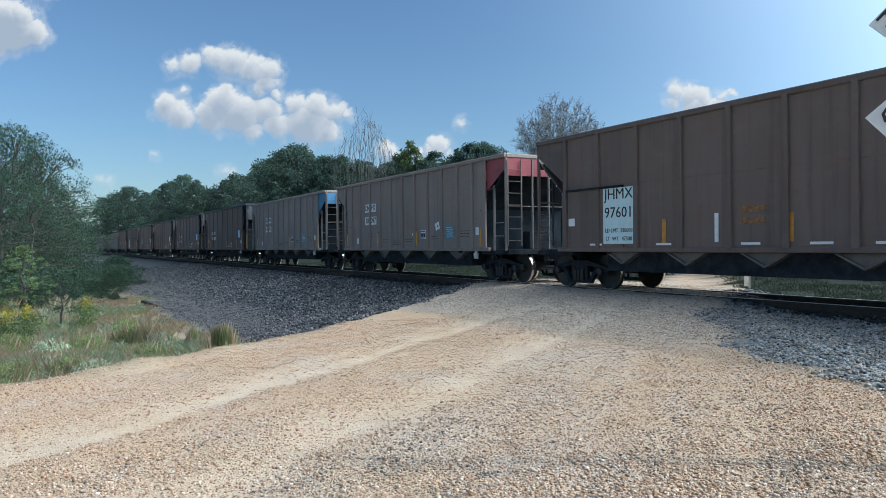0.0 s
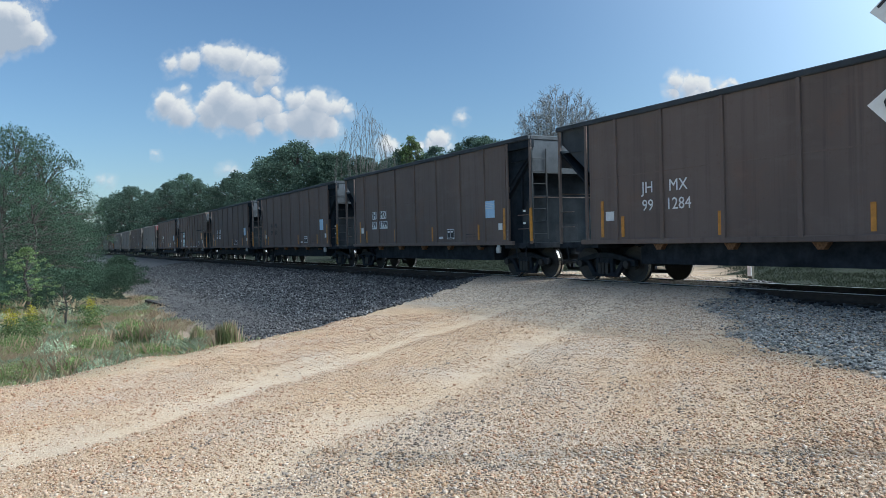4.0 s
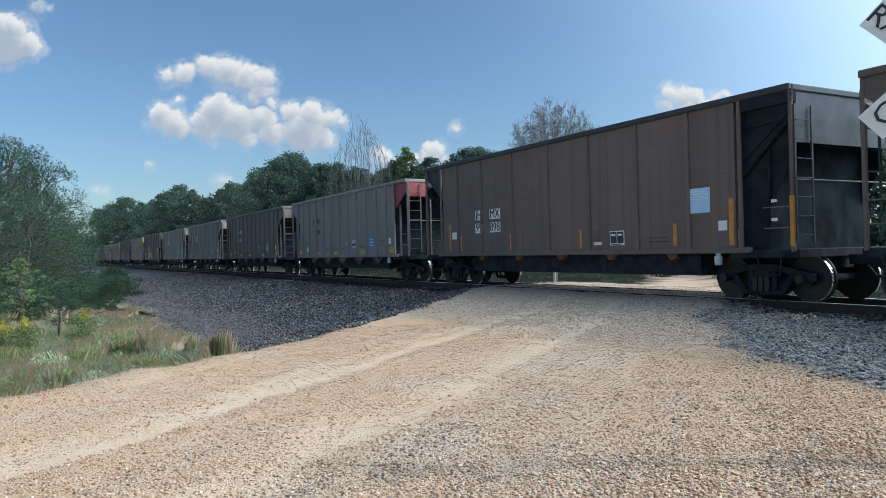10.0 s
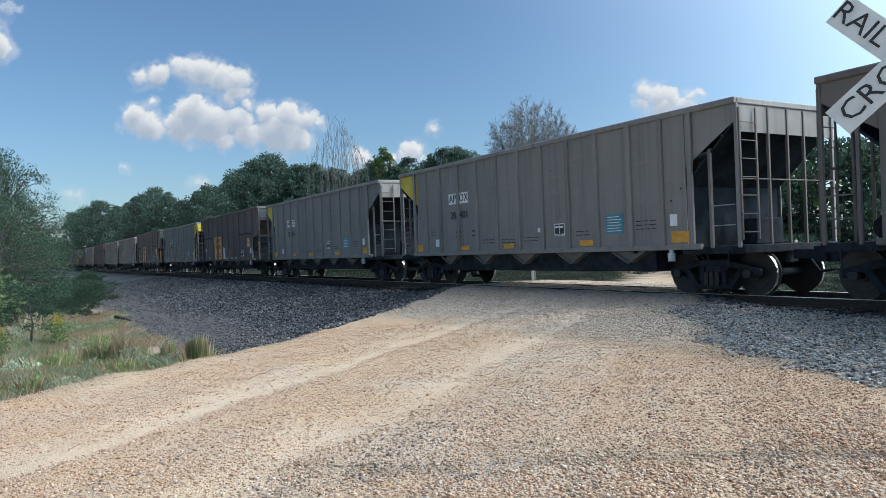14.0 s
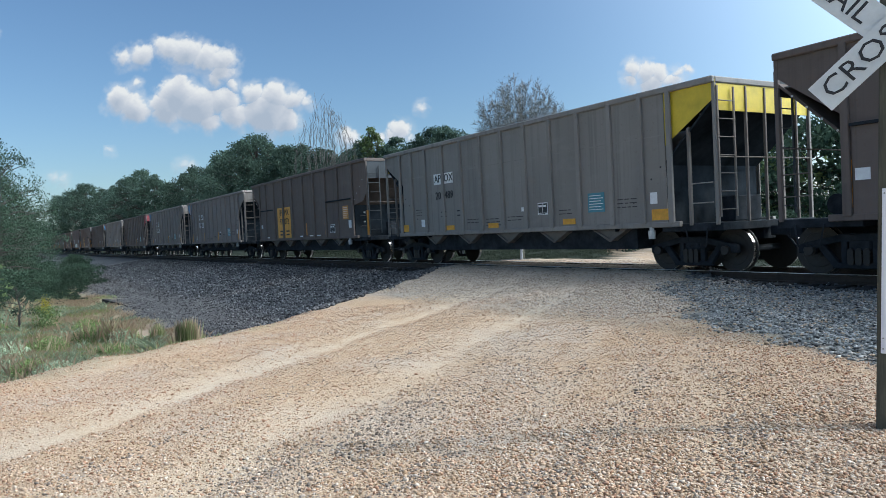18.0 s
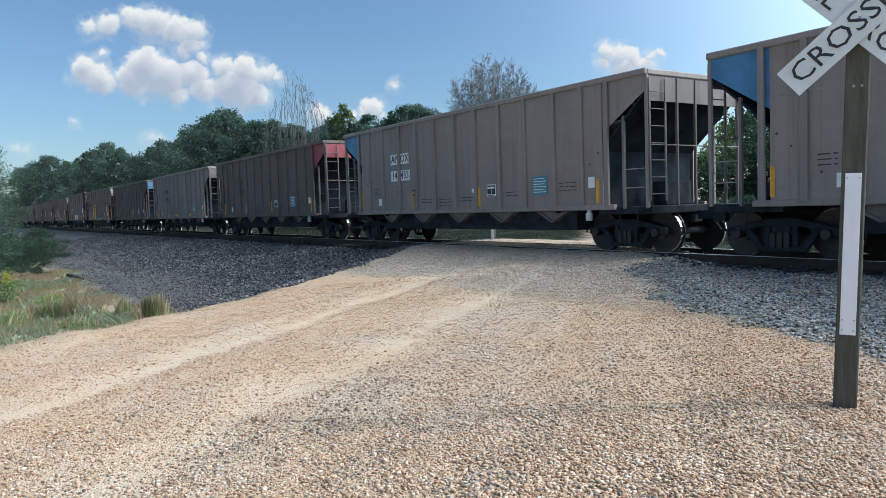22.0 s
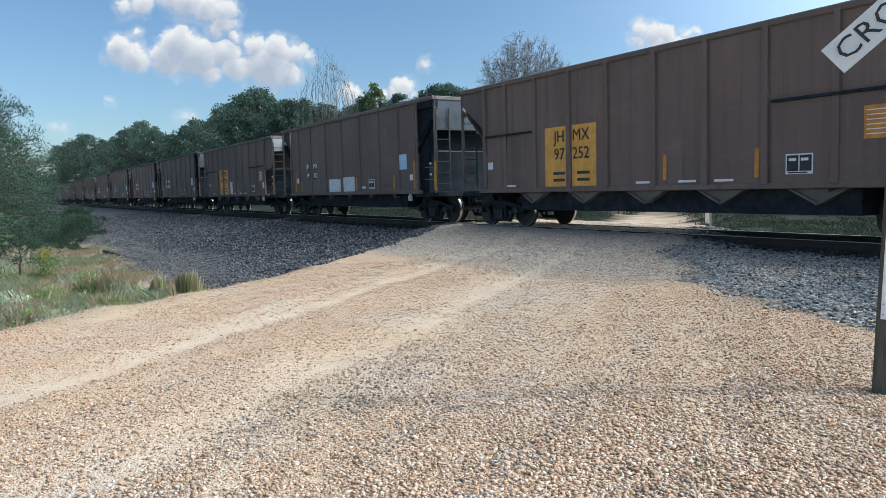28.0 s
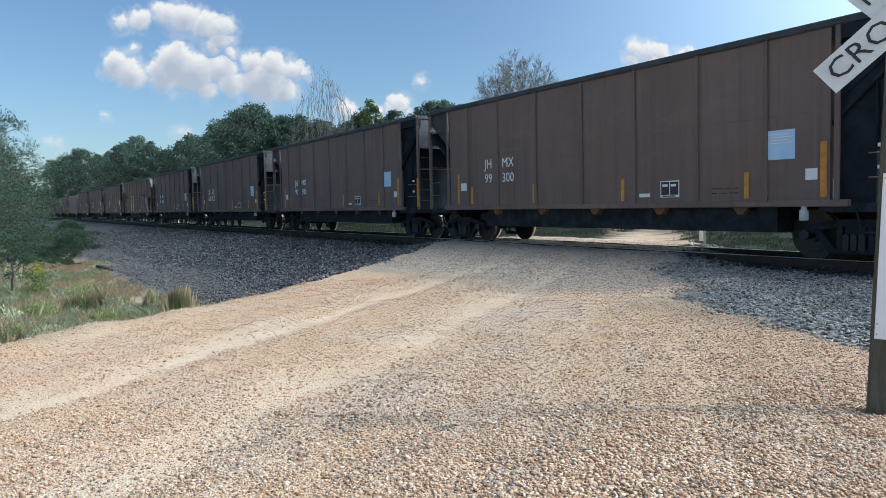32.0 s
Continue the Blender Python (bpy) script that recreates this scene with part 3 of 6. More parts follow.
def car_shell(car, spec):
    """Sides, ends, frame, trucks and couplers of one hopper car; the front top corner is the origin, at rail height."""
    body, endc, style = spec["body"], spec["ends"], spec["style"]
    edge = spec.get("edge", body)
    rod = DUSKY if style == "C" else edge
    TOP, BODY = TOPS[style], LONG[style]
    main = [(-CUT, TOP - 0.06), (-CUT, FLOOR + 0.08), (-BODY + CUT, FLOOR + 0.08), (-BODY + CUT, TOP - 0.06)]
    put("side_sheet", cached(("side_near", style), lambda bm: slab(bm, main, -1.60, -1.575), body), car)
    put("side_sheet", cached(("side_far", style), lambda bm: slab(bm, main, 1.575, 1.60), body), car)
    tri = [(0.0, TOP - 0.06), (0.0, TOP - 0.42), (-CUT, 2.72), (-CUT, TOP - 0.06)]
    nose = [(0.0, TOP - 0.06), (0.0, 2.8), (-0.4, 2.42), (-CUT, 2.3), (-CUT, TOP - 0.06)] if style == "A" else tri
    deep = 0.0 if style != "B" else 0.10
    corner = spec.get("front_corner", body)
    rear = spec.get("rear_corner", body)
    for y in (-1.585 + deep, 1.575 - deep):
        put("corner_panel", cached(("tri", style), lambda bm: slab(bm, nose, 0, 0.012), corner), car, (0, y, 0))
        ob = put("corner_panel", cached(("tri_back", style), lambda bm: slab(bm, [(-BODY - x, z) for x, z in tri], 0, 0.012), rear), car, (0, y, 0))
    # side posts stop short of the chord on one car type
    tops = {"A": TOP - 0.08, "B": TOP - 0.12, "C": TOP - 0.08}[style]
    w = {"A": 0.075, "B": 0.05, "C": 0.07}[style]
    d = {"A": 0.07, "B": 0.05, "C": 0.065}[style]

    def post(bm):
        slab(bm, [(-w, FLOOR + 0.06), (w, FLOOR + 0.06), (w * 0.8, tops), (-w * 0.8, tops)], -d, 0)
    short = spec.get("short", False)
    for i, x in enumerate(POSTS[spec.get("ribs", style)]):
        me = cached(("post", style), post, edge, 0.008)
        if short and i % 2 == 0 and 1 < i < 11:
            me = cached(("post_short", style), lambda bm: slab(bm, [(-w, FLOOR + 0.06), (w, FLOOR + 0.06), (w * 0.8, 2.95), (-w * 0.8, 2.95)], -d, 0), edge, 0.008)
        put("side_post", me, car, (x, -1.60, 0))
    if style == "A":
        # raised lower side boxes at both ends with a ledge on top
        for x0, x1 in ((-3.95, -CUT - 0.1), (-BODY + CUT + 0.1, -BODY + 3.5)):
            put("bulged_panel", cached(("bulge", round(x1 - x0, 2)), lambda bm, a=x0, b=x1: slab(bm, [(-(b - a) / 2, FLOOR + 0.08), ((b - a) / 2, FLOOR + 0.08), ((b - a) / 2, 2.55), (-(b - a) / 2, 2.55)], -0.035, 0), body, 0.008), car, ((x0 + x1) / 2, -1.60, 0))
            put("ledge", cached(("ledge", round(x1 - x0, 2)), boxes((-(x1 - x0) / 2, (x1 - x0) / 2, -0.10, 0.0, 2.55, 2.60)), BLACK), car, ((x0 + x1) / 2, -1.60, 0))
    seam = 2.95 if style == "C" else 2.62
    put("seam", cached(("seam", seam, style), boxes((-BODY + CUT, -CUT, -1.606, -1.60, seam - 0.012, seam + 0.012)), body), car)
    chord = spec.get("chord", body)
    put("top_chord", cached(("chord", style), boxes((-BODY, 0, -1.66, -1.56, TOP - 0.13, TOP)), chord, 0.02), car)
    put("top_chord", cached(("chord_far", style), boxes((-BODY, 0, 1.56, 1.66, TOP - 0.13, TOP)), chord, 0.02), car)
    for x in (-0.10, -BODY):
        put("end_chord", cached(("chord_end", style), boxes((0, 0.10, -1.56, 1.56, TOP - 0.13, TOP - 0.005)), chord, 0.02), car, (x, 0, 0))
    for y in (-1.64, 1.52):
        put("side_sill", cached(("sill", style), boxes((-BODY + CUT - 0.35, -CUT + 0.35, 0, 0.12, FLOOR - 0.02, FLOOR + 0.10)), edge, 0.015), car, (0, y, 0))
    # ends
    plate = spec.get("plate", endc)
    for front in (True, False):
        s = 1 if front else -1
        at = (0, 0, 0) if front else (-BODY, 0, 0)
        tag = "f" if front else "r"
        low = 3.28 if style != "B" else 3.05
        put("end_plate", cached((("end_plate", tag, low), style), boxes((s * -0.06, s * -0.035, -1.56, 1.56, low, TOP - 0.12)), plate), car, at)
        put("slope_sheet", cached(("slope", tag), lambda bm, s=s: slab(bm, [(s * -0.06, 3.52), (s * -0.06, 3.46), (s * -2.9, 0.92), (s * -2.9, 0.98)], -1.57, 1.57), END_BROWN if style == "A" else SHADE_BLACK), car, at)
        for y in (-1.60, 1.53):
            put("corner_post", cached((("corner_post", tag), style), boxes((s * -0.075, 0, 0, 0.07, FLOOR, TOP - 0.12)), edge, 0.008), car, (at[0], y, 0))
            if style == "C":
                put("brace_post", cached(("brace_post", tag), lambda bm, s=s: slab(bm, [(s * -0.66, FLOOR), (s * -0.72, FLOOR), (s * -0.72, 3.0), (s * -0.66, 3.03)], 0, 0.06), rod), car, (at[0], y, 0))
        for y in (-0.62, 0.0, 0.55, 1.08) if style == "C" else (0.9,) if style == "A" else ():
            put("end_post", cached((("end_post", tag), style), boxes((s * -0.07, s * -0.01, 0, 0.05, FLOOR, TOP - 0.15)), rod, 0.006), car, (at[0], y, 0))
        # rivets along the foot of the slope sheet
        if style != "B":
            dots = cached(("rivets", tag, style), lambda bm, s=s: [drum(bm, 0.022, -0.012, 0, -s * (0.35 + 0.27 * i), 3.24 - 0.241 * i, 8) for i in range(8)], DRAWN if style == "C" else CUP)
            tagged(put("rivets", dots, car, (at[0], -1.602, 0)), kind="stuff")
        if front and style != "C":
            put("yellow_mark", cached(("post_mark", tag), boxes((s * -0.078, s * 0.004, -0.004, 0.05, 1.1, 2.05)), AMBER), car, (at[0], -1.605, 0), "orange visibility mark on the corner post")
        if front and style != "C":
            for z in (1.62, 1.98):
                put("white_tag", cached("corner_tag", boxes((-0.075, 0.075, -0.004, 0.004, -0.03, 0.03)), WHITE), car, (-0.5, -1.50, z))
        put("end_rail", cached(("end_rail", tag), lambda bm, s=s: tube(bm, (s * -0.02, -1.55, 2.35), (s * -0.02, 1.55, 2.35), 0.015, 0.015), rod), car, at)
        put("end_sill", cached(("end_sill", tag), boxes((s * -1.5, s * 0.06, -1.55, 1.55, FLOOR - 0.12, FLOOR + 0.04)), BLACK, 0.01), car, at)
        # sheets in the shade colour; the deep ones are added to close the ends
        put("end_bulkhead", cached(("bulk", tag, style == "B"), boxes((s * -0.58, s * -0.55, -1.52, 1.52, FLOOR, 3.02) if front and style == "B" else (s * -1.38, s * -1.35, -1.52, 1.52, FLOOR, 2.32)), SHADE_BLACK), car, at)
        if style == "B" and front:
            for y in (-1.45, 1.44):
                put("end_panel", cached(("end_panel", tag), lambda bm, s=s: slab(bm, [(s * -0.12, TOP - 0.1), (s * -0.12, 2.75), (s * -0.55, 1.9), (s * -0.6, FLOOR), (s * -1.5, FLOOR), (s * -1.5, TOP - 0.1)], 0, 0.012), SHADE_BLACK), car, (at[0], y, 0))
                put("edge_return", cached(("edge_return", tag), boxes((s * -CUT - 0.02, s * -CUT + 0.02, -0.16, 0, FLOOR, TOP - 0.1)), body), car, (at[0], y + (0.0 if y < 0 else 0.17), 0))
                put("edge_return", cached(("top_return", tag), boxes((min(s * -CUT, 0), max(s * -CUT, 0), -0.15, 0, TOP - 0.35, TOP - 0.1)), SHADE_BLACK), car, (at[0], y + (0.0 if y < 0 else 0.16), 0))
        iron = COAL_GREY if style != "C" else rod
        if style == "B" and not front:
            iron = None
        ladder = iron and put("ladder", cached(("ladder", tag), boxes((s * 0.0, s * 0.03, -1.56, -1.52, 1.15, 3.75), (s * 0.0, s * 0.03, -1.06, -1.02, 1.15, 3.75)), iron), car, at)
        for i in range(7 if iron else 0):
            put("rung", cached("rung", lambda bm: tube(bm, (0, -1.53, 0), (0, -1.05, 0), 0.012, 0.012, 5), iron), ladder, (s * 0.04, 0, 1.3 + 0.36 * i))
        grab = put("grab_iron", cached(("grab", tag), lambda bm, s=s: (tube(bm, (s * -0.08, 0, 0), (s * -0.62, 0, 0), 0.012, 0.012, 5), tube(bm, (s * -0.62, 0, 0), (s * -0.62, 0.05, 0), 0.012, 0.012, 5)), edge), car, (at[0], -1.63, 1.45))
        put("grab_iron", CACHE[(("grab", tag), edge.name)], car, (at[0], -1.63, 1.85))
        put("sill_step", cached(("step", tag), lambda bm, s=s: (tube(bm, (s * -0.85, 0, 0.95), (s * -0.75, 0, 0.55), 0.015, 0.015, 5), tube(bm, (s * -0.75, 0, 0.55), (s * -0.35, 0, 0.55), 0.015, 0.015, 5), tube(bm, (s * -0.35, 0, 0.55), (s * -0.3, 0, 0.95), 0.015, 0.015, 5)), BLACK), car, (at[0], -1.58, 0))
        # truck and its wheels
        tx = s * -1.15
        truck = put("truck", cached("bolster", boxes((-0.2, 0.2, -1.05, 1.05, 0.42, 0.68)), BLACK, 0.03), car, (at[0] + tx, 0, 0))

        def frame_shape(bm):
            slab(bm, [(-1.14, 0.56), (-0.72, 0.66), (-0.3, 0.75), (0.3, 0.75), (0.72, 0.66), (1.14, 0.56), (1.14, 0.40), (0.86, 0.40), (0.72, 0.53), (0.3, 0.61), (-0.3, 0.61), (-0.72, 0.53), (-0.86, 0.40), (-1.14, 0.40)], -0.06, 0.06)
            slab(bm, [(-0.5, 0.13), (0.5, 0.13), (0.46, 0.23), (-0.46, 0.23)], -0.06, 0.06)
            for k in (-1, 1):
                slab(bm, [(k * 0.78, 0.52), (k * 0.64, 0.56), (k * 0.36, 0.22), (k * 0.48, 0.15)], -0.055, 0.055)
                slab(bm, [(k * 0.22, 0.2), (k * 0.33, 0.2), (k * 0.33, 0.64), (k * 0.22, 0.64)], -0.055, 0.055)
        for y in (-1.0, 1.0):
            fr = put("side_frame", cached("truck_frame", frame_shape, BLACK, 0.015), truck, (0, y, 0))
        for y in (-1.0,):
            for x in (-0.14, 0.0, 0.14):
                put("spring", cached("spring", lambda bm: [drum(bm, 0.06, -0.05, 0.05, 0, z, 10) for z in (0.25, 0.31, 0.37, 0.43)], WHEEL), truck, (x, y - 0.05, 0))
        for x in (-0.89, 0.89):
            put("bearing_cap", cached("bearing", lambda bm: drum(bm, 0.10, -0.06, 0.03, 0, 0, 14), WHEEL, 0.01), truck, (x, -1.08, 0.457))
            ws = put("wheelset", cached("axle", lambda bm: drum(bm, 0.075, -0.95, 0.95, 0, 0, 10), BLACK), car, (0, 0, 0))
            ws.matrix_parent_inverse = Matrix.Translation((at[0] + tx + x, 0, 0.457))
            WHEELSETS.append(ws)
            for y in (-0.75, 0.75):
                o = 1 if y > 0 else -1
                put("wheel", cached(("wheel", o), lambda bm, o=o: (drum(bm, 0.457, -0.07 * o, 0.05 * o, 0, 0, 28, 0.45), drum(bm, 0.33, 0.05 * o, 0.058 * o, 0, 0, 24, 0.32), drum(bm, 0.14, -0.07 * o, 0.12 * o, 0, 0, 14), drum(bm, 0.485, -0.075 * o, -0.05 * o, 0, 0, 28)), WHEEL), ws, (0, y, 0))
                put("tread", cached(("tread", o), lambda bm, o=o: drum(bm, 0.4585, -0.048 * o, 0.045 * o, 0, 0, 28, 0.4525), TREAD), ws, (0, y, 0))
        cx = at[0] + s * 0.06
        put("coupler", cached(("coupler", tag), lambda bm, s=s: (box(bm, min(0, s * 0.55), max(0, s * 0.55), -0.07, 0.07, 0.72, 0.92), box(bm, min(s * 0.5, s * 0.78), max(s * 0.5, s * 0.78), -0.16 if front else -0.05, 0.05 if front else 0.16, 0.66, 0.98)), BLACK, 0.02), car, (cx, 0, 0))
        put("brake_hose", cached(("hose", tag), lambda bm, s=s: (tube(bm, (0, 0.35, 0.85), (s * 0.35, 0.3, 0.45), 0.025, 0.025, 6), tube(bm, (s * 0.35, 0.3, 0.45), (s * 0.75, 0.15, 0.5), 0.025, 0.025, 6)), BLACK), car, (cx, 0, 0))
    put("centre_sill", cached(("centre", style), boxes((-BODY, 0, -0.2, 0.2, 0.66, 0.95)), BLACK), car)
    put("underframe", cached("under", boxes((-11.9, -2.45, -1.32, 1.32, 0.50, 0.98)), BLACK), car)
    put("brake_cylinder", cached("cylinder", lambda bm: drum(bm, 0.19, -0.3, 0.3, 0, 0, 14), BLACK), car, (-BODY + 0.75, -0.7, FLOOR + 0.28))
    put("air_reservoir", cached("reservoir", lambda bm: tube(bm, (-0.55, 0, 0), (0.55, 0, 0), 0.22, 0.22, 14), SHADE_BLACK), car, (-BODY + 0.95, 0.5, FLOOR + 0.3))
    put("brake_box", cached("brake_box", boxes((-0.2, 0.2, -0.45, 0.45, 0, 0.55)), BLACK, 0.02), car, (-0.75, 0.1, FLOOR + 0.05))
    for x in CHUTES:
        hw = 0.56 if style != "B" else 0.16
        low = 0.70 if style != "B" else 0.84
        ch = put("hopper_chute", cached(("chute", hw), lambda bm: slab(bm, [(-hw, FLOOR - 0.03), (hw, FLOOR - 0.03), (0.06, low), (-0.06, low)], -1.46, 1.46), CHUTE if style != "B" else FADED_STENCIL), car, (x, 0, 0))
        if style != "B":
            put("chute_flange", cached(("flange", hw), lambda bm: (slab(bm, [(-hw, FLOOR - 0.03), (-hw + 0.07, FLOOR - 0.03), (0.0, low + 0.04), (0.0, low - 0.02)], -0.05, 0), slab(bm, [(hw - 0.07, FLOOR - 0.03), (hw, FLOOR - 0.03), (0.0, low - 0.02), (0.0, low + 0.04)], -0.04, 0)), CHUTE), ch, (0, -1.46, 0))
    put("retainer_valve", cached("valve", lambda bm: (tube(bm, (0, 0, -0.13), (0, 0, 0.05), 0.075, 0.085, 10), tube(bm, (0, 0, 0.05), (0, 0, 0.12), 0.05, 0.05, 8)), CUP), car, (-1.75, -1.6, FLOOR - 0.13))
    load = put("coal_load", coal_mesh(BODY), car, (0, 0, 0), "heaped black coal")


def coal_mesh(long):
    if ("coal", long) not in CACHE:
        r = random.Random(3)
        bm = bmesh.new()
        n, m = 40, 9
        v = [[bm.verts.new((-0.15 - (long - 0.3) * i / n, -1.53 + 3.06 * j / m, 3.42 + 0.22 * math.sin(math.pi * j / m) + r.uniform(-0.05, 0.05))) for j in range(m + 1)] for i in range(n + 1)]
        for i in range(n):
            for j in range(m):
                bm.faces.new((v[i][j], v[i + 1][j], v[i + 1][j + 1], v[i][j + 1]))
        CACHE[("coal", long)] = mesh_of(bm, BLACK)
    return CACHE[("coal", long)]


WHEELSETS = []


def small_print(car, x, z, w, rows, y=-1.61):
    """A block of small faded stencil lines."""
    def make(bm):
        r = random.Random(int(w * 100) + rows)
        for i in range(rows):
            a = -w / 2
            while a < w / 2 - 0.05:
                b = min(w / 2, a + r.uniform(0.08, 0.3))
                box(bm, a, b, -0.002, 0.002, -0.09 * i - 0.011, -0.09 * i + 0.011)
                a = b + 0.05
    tagged(put("small_print", cached(("print", w, rows), make, DRAWN), car, (x, y, z), "block of small faded stencil lines"), kind="stuff")


def marks_a(car, panel, text, number, patch=False, square=True):
    """Large painted panel with the reporting marks, yellow marks and small plates."""
    pan_mat = PANEL_YELLOW if panel == "yellow" else PANEL_WHITE
    if panel == "yellow":
        for x0, x1 in ((-10.5, -9.66), (-9.46, -8.6)):
            decal(car, "painted_panel", x0, x1, 1.12, 2.62, pan_mat, "faded yellow panel", -1.607)
        letters(car, text[:2], -9.93, 2.36, 0.30, INK)
        letters(car, text[2:], -9.13, 2.36, 0.30, INK)
        letters(car, number[:2], -9.93, 1.92, 0.30, INK)
        letters(car, number[2:], -9.13, 1.92, 0.30, INK)
        for z in (1.45, 1.28):
            for x in (-9.95, -9.05):
                decal(car, "print_line", x - 0.22, x + 0.22, z - 0.035, z + 0.035, INK, "", -1.613)
    else:
        decal(car, "painted_panel", -11.68, -10.58, 1.18, 2.54, pan_mat, "pale panel with black marks", -1.65)
        decal(car, "yellow_mark", -9.75, -9.63, 1.18, 1.72, AMBER)
        decal(car, "reflector_stripe", -8.28, -8.18, 1.2, 1.8, WHITE)
        if square:
            for z0, z1 in ((1.78, 1.92), (1.56, 1.68)):
                decal(car, "faded_stencil", -7.66, -7.06, z0, z1, FADED_STENCIL, "faint orange stencil ghost")
        letters(car, text, -11.13, 2.38, 0.27, INK, -1.655, 1.08)
        letters(car, number, -11.13, 1.93, 0.27, INK, -1.655, 1.08)
        for t, z in (("LD LMT  238600", 1.5), ("LT  WT   47300", 1.3)):
            letters(car, t, -11.13, z, 0.10, INK, -1.655)
    if patch:
        put("primer_patch", cached("ragged_patch", lambda bm: slab(bm, [(-8.48, 1.13), (-7.7, 1.12), (-7.66, 1.5), (-7.74, 1.62), (-7.68, 1.86), (-7.95, 1.82), (-8.1, 1.9), (-8.44, 1.84), (-8.38, 1.6), (-8.5, 1.42)], -1.608, -1.602), PRIMER), car, label="ragged pale primer patch")
    decal(car, "yellow_mark", -13.22, -13.12, 1.2, 2.0, AMBER, "yellow visibility mark")
    decal(car, "white_tag", -13.05, -12.8, 1.65, 1.85, WHITE, "small white tag", -1.642)
    decal(car, "yellow_mark", -6.55, -6.45, 1.2, 1.75, AMBER)
    decal(car, "yellow_mark", -4.32, -4.22, 1.2, 1.75, AMBER)
    decal(car, "yellow_mark", -1.38, -1.28, 1.2, 2.2, AMBER)
    for x in (-12.2, -9.9, -7.6, -6.1, -4.9) if panel != "yellow" else (-12.2, -7.3, -6.1, -5.2):
        decal(car, "reflector_stripe", x, x + 0.45, 1.14, 1.19, WHITE, "pale reflector stripe", -1.645)
    info_box(car, -3.4, 1.42, y=-1.642)
    if square:
        placard(car, -2.27, -1.72, 1.78, 2.32, AMBER, 1, -1.642)
    decal(car, "white_tag", -1.72, -1.45, 1.4, 1.72, WHITE, "", -1.645)


def marks_b(car, text, number, plates=True, faded=False, patch=False, shift=0.0):
    """Reporting marks on plates, light blue placard, orange marks."""
    ink = WHITE if not plates else INK
    if faded:
        ink = INK
    a, b = -11.35 + shift, -10.42 + shift
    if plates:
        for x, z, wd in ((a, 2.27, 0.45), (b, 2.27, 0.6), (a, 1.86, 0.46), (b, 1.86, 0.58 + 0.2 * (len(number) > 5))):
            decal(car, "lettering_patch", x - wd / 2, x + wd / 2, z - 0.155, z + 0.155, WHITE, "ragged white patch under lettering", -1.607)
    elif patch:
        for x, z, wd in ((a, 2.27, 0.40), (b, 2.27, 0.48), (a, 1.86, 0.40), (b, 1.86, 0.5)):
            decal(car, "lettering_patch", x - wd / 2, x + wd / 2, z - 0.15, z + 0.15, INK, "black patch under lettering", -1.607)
    size = 0.23 if patch else 0.27
    letters(car, text[:2], a, 2.27, size, ink)
    letters(car, text[2:], b, 2.27, size, ink)
    letters(car, number[:2], a, 1.86, size, ink)
    letters(car, number[2:], b, 1.86, size, ink)
    small_print(car, -3.4, 1.35, 0.6, 2)
    placard(car, -2.5, -1.92, 1.84, 2.37, SKY_BLUE, 0)
    info_box(car, -4.75, 1.38, 0.5, 0.35)
    decal(car, "yellow_mark", -1.45, -1.33, 1.15, 2.1, AMBER, "orange visibility mark")
    for x in (-2.9, -6.1, -9.3, -12.2):
        decal(car, "yellow_mark", x - 0.05, x + 0.05, 1.15, 1.65, AMBER)
    decal(car, "yellow_mark", -12.98, -12.88, 1.15, 2.05, AMBER)
    decal(car, "white_tag", -12.8, -12.5, 1.55, 1.78, WHITE, "small white tag")
    decal(car, "white_tag", -1.72, -1.5, 1.45, 1.65, WHITE)
    decal(car, "reflector_stripe", -1.2, -1.15, 1.12, 1.45, WHITE, "", -1.645)
    decal(car, "white_tag", -5.6, -5.3, 1.22, 1.3, WHITE)
    if patch:
        decal(car, "primer_patch", -8.9, -7.7, 1.12, 1.65, PRIMER, "pale overpainted patch")
        decal(car, "primer_patch", -7.45, -6.3, 1.12, 1.7, PRIMER)


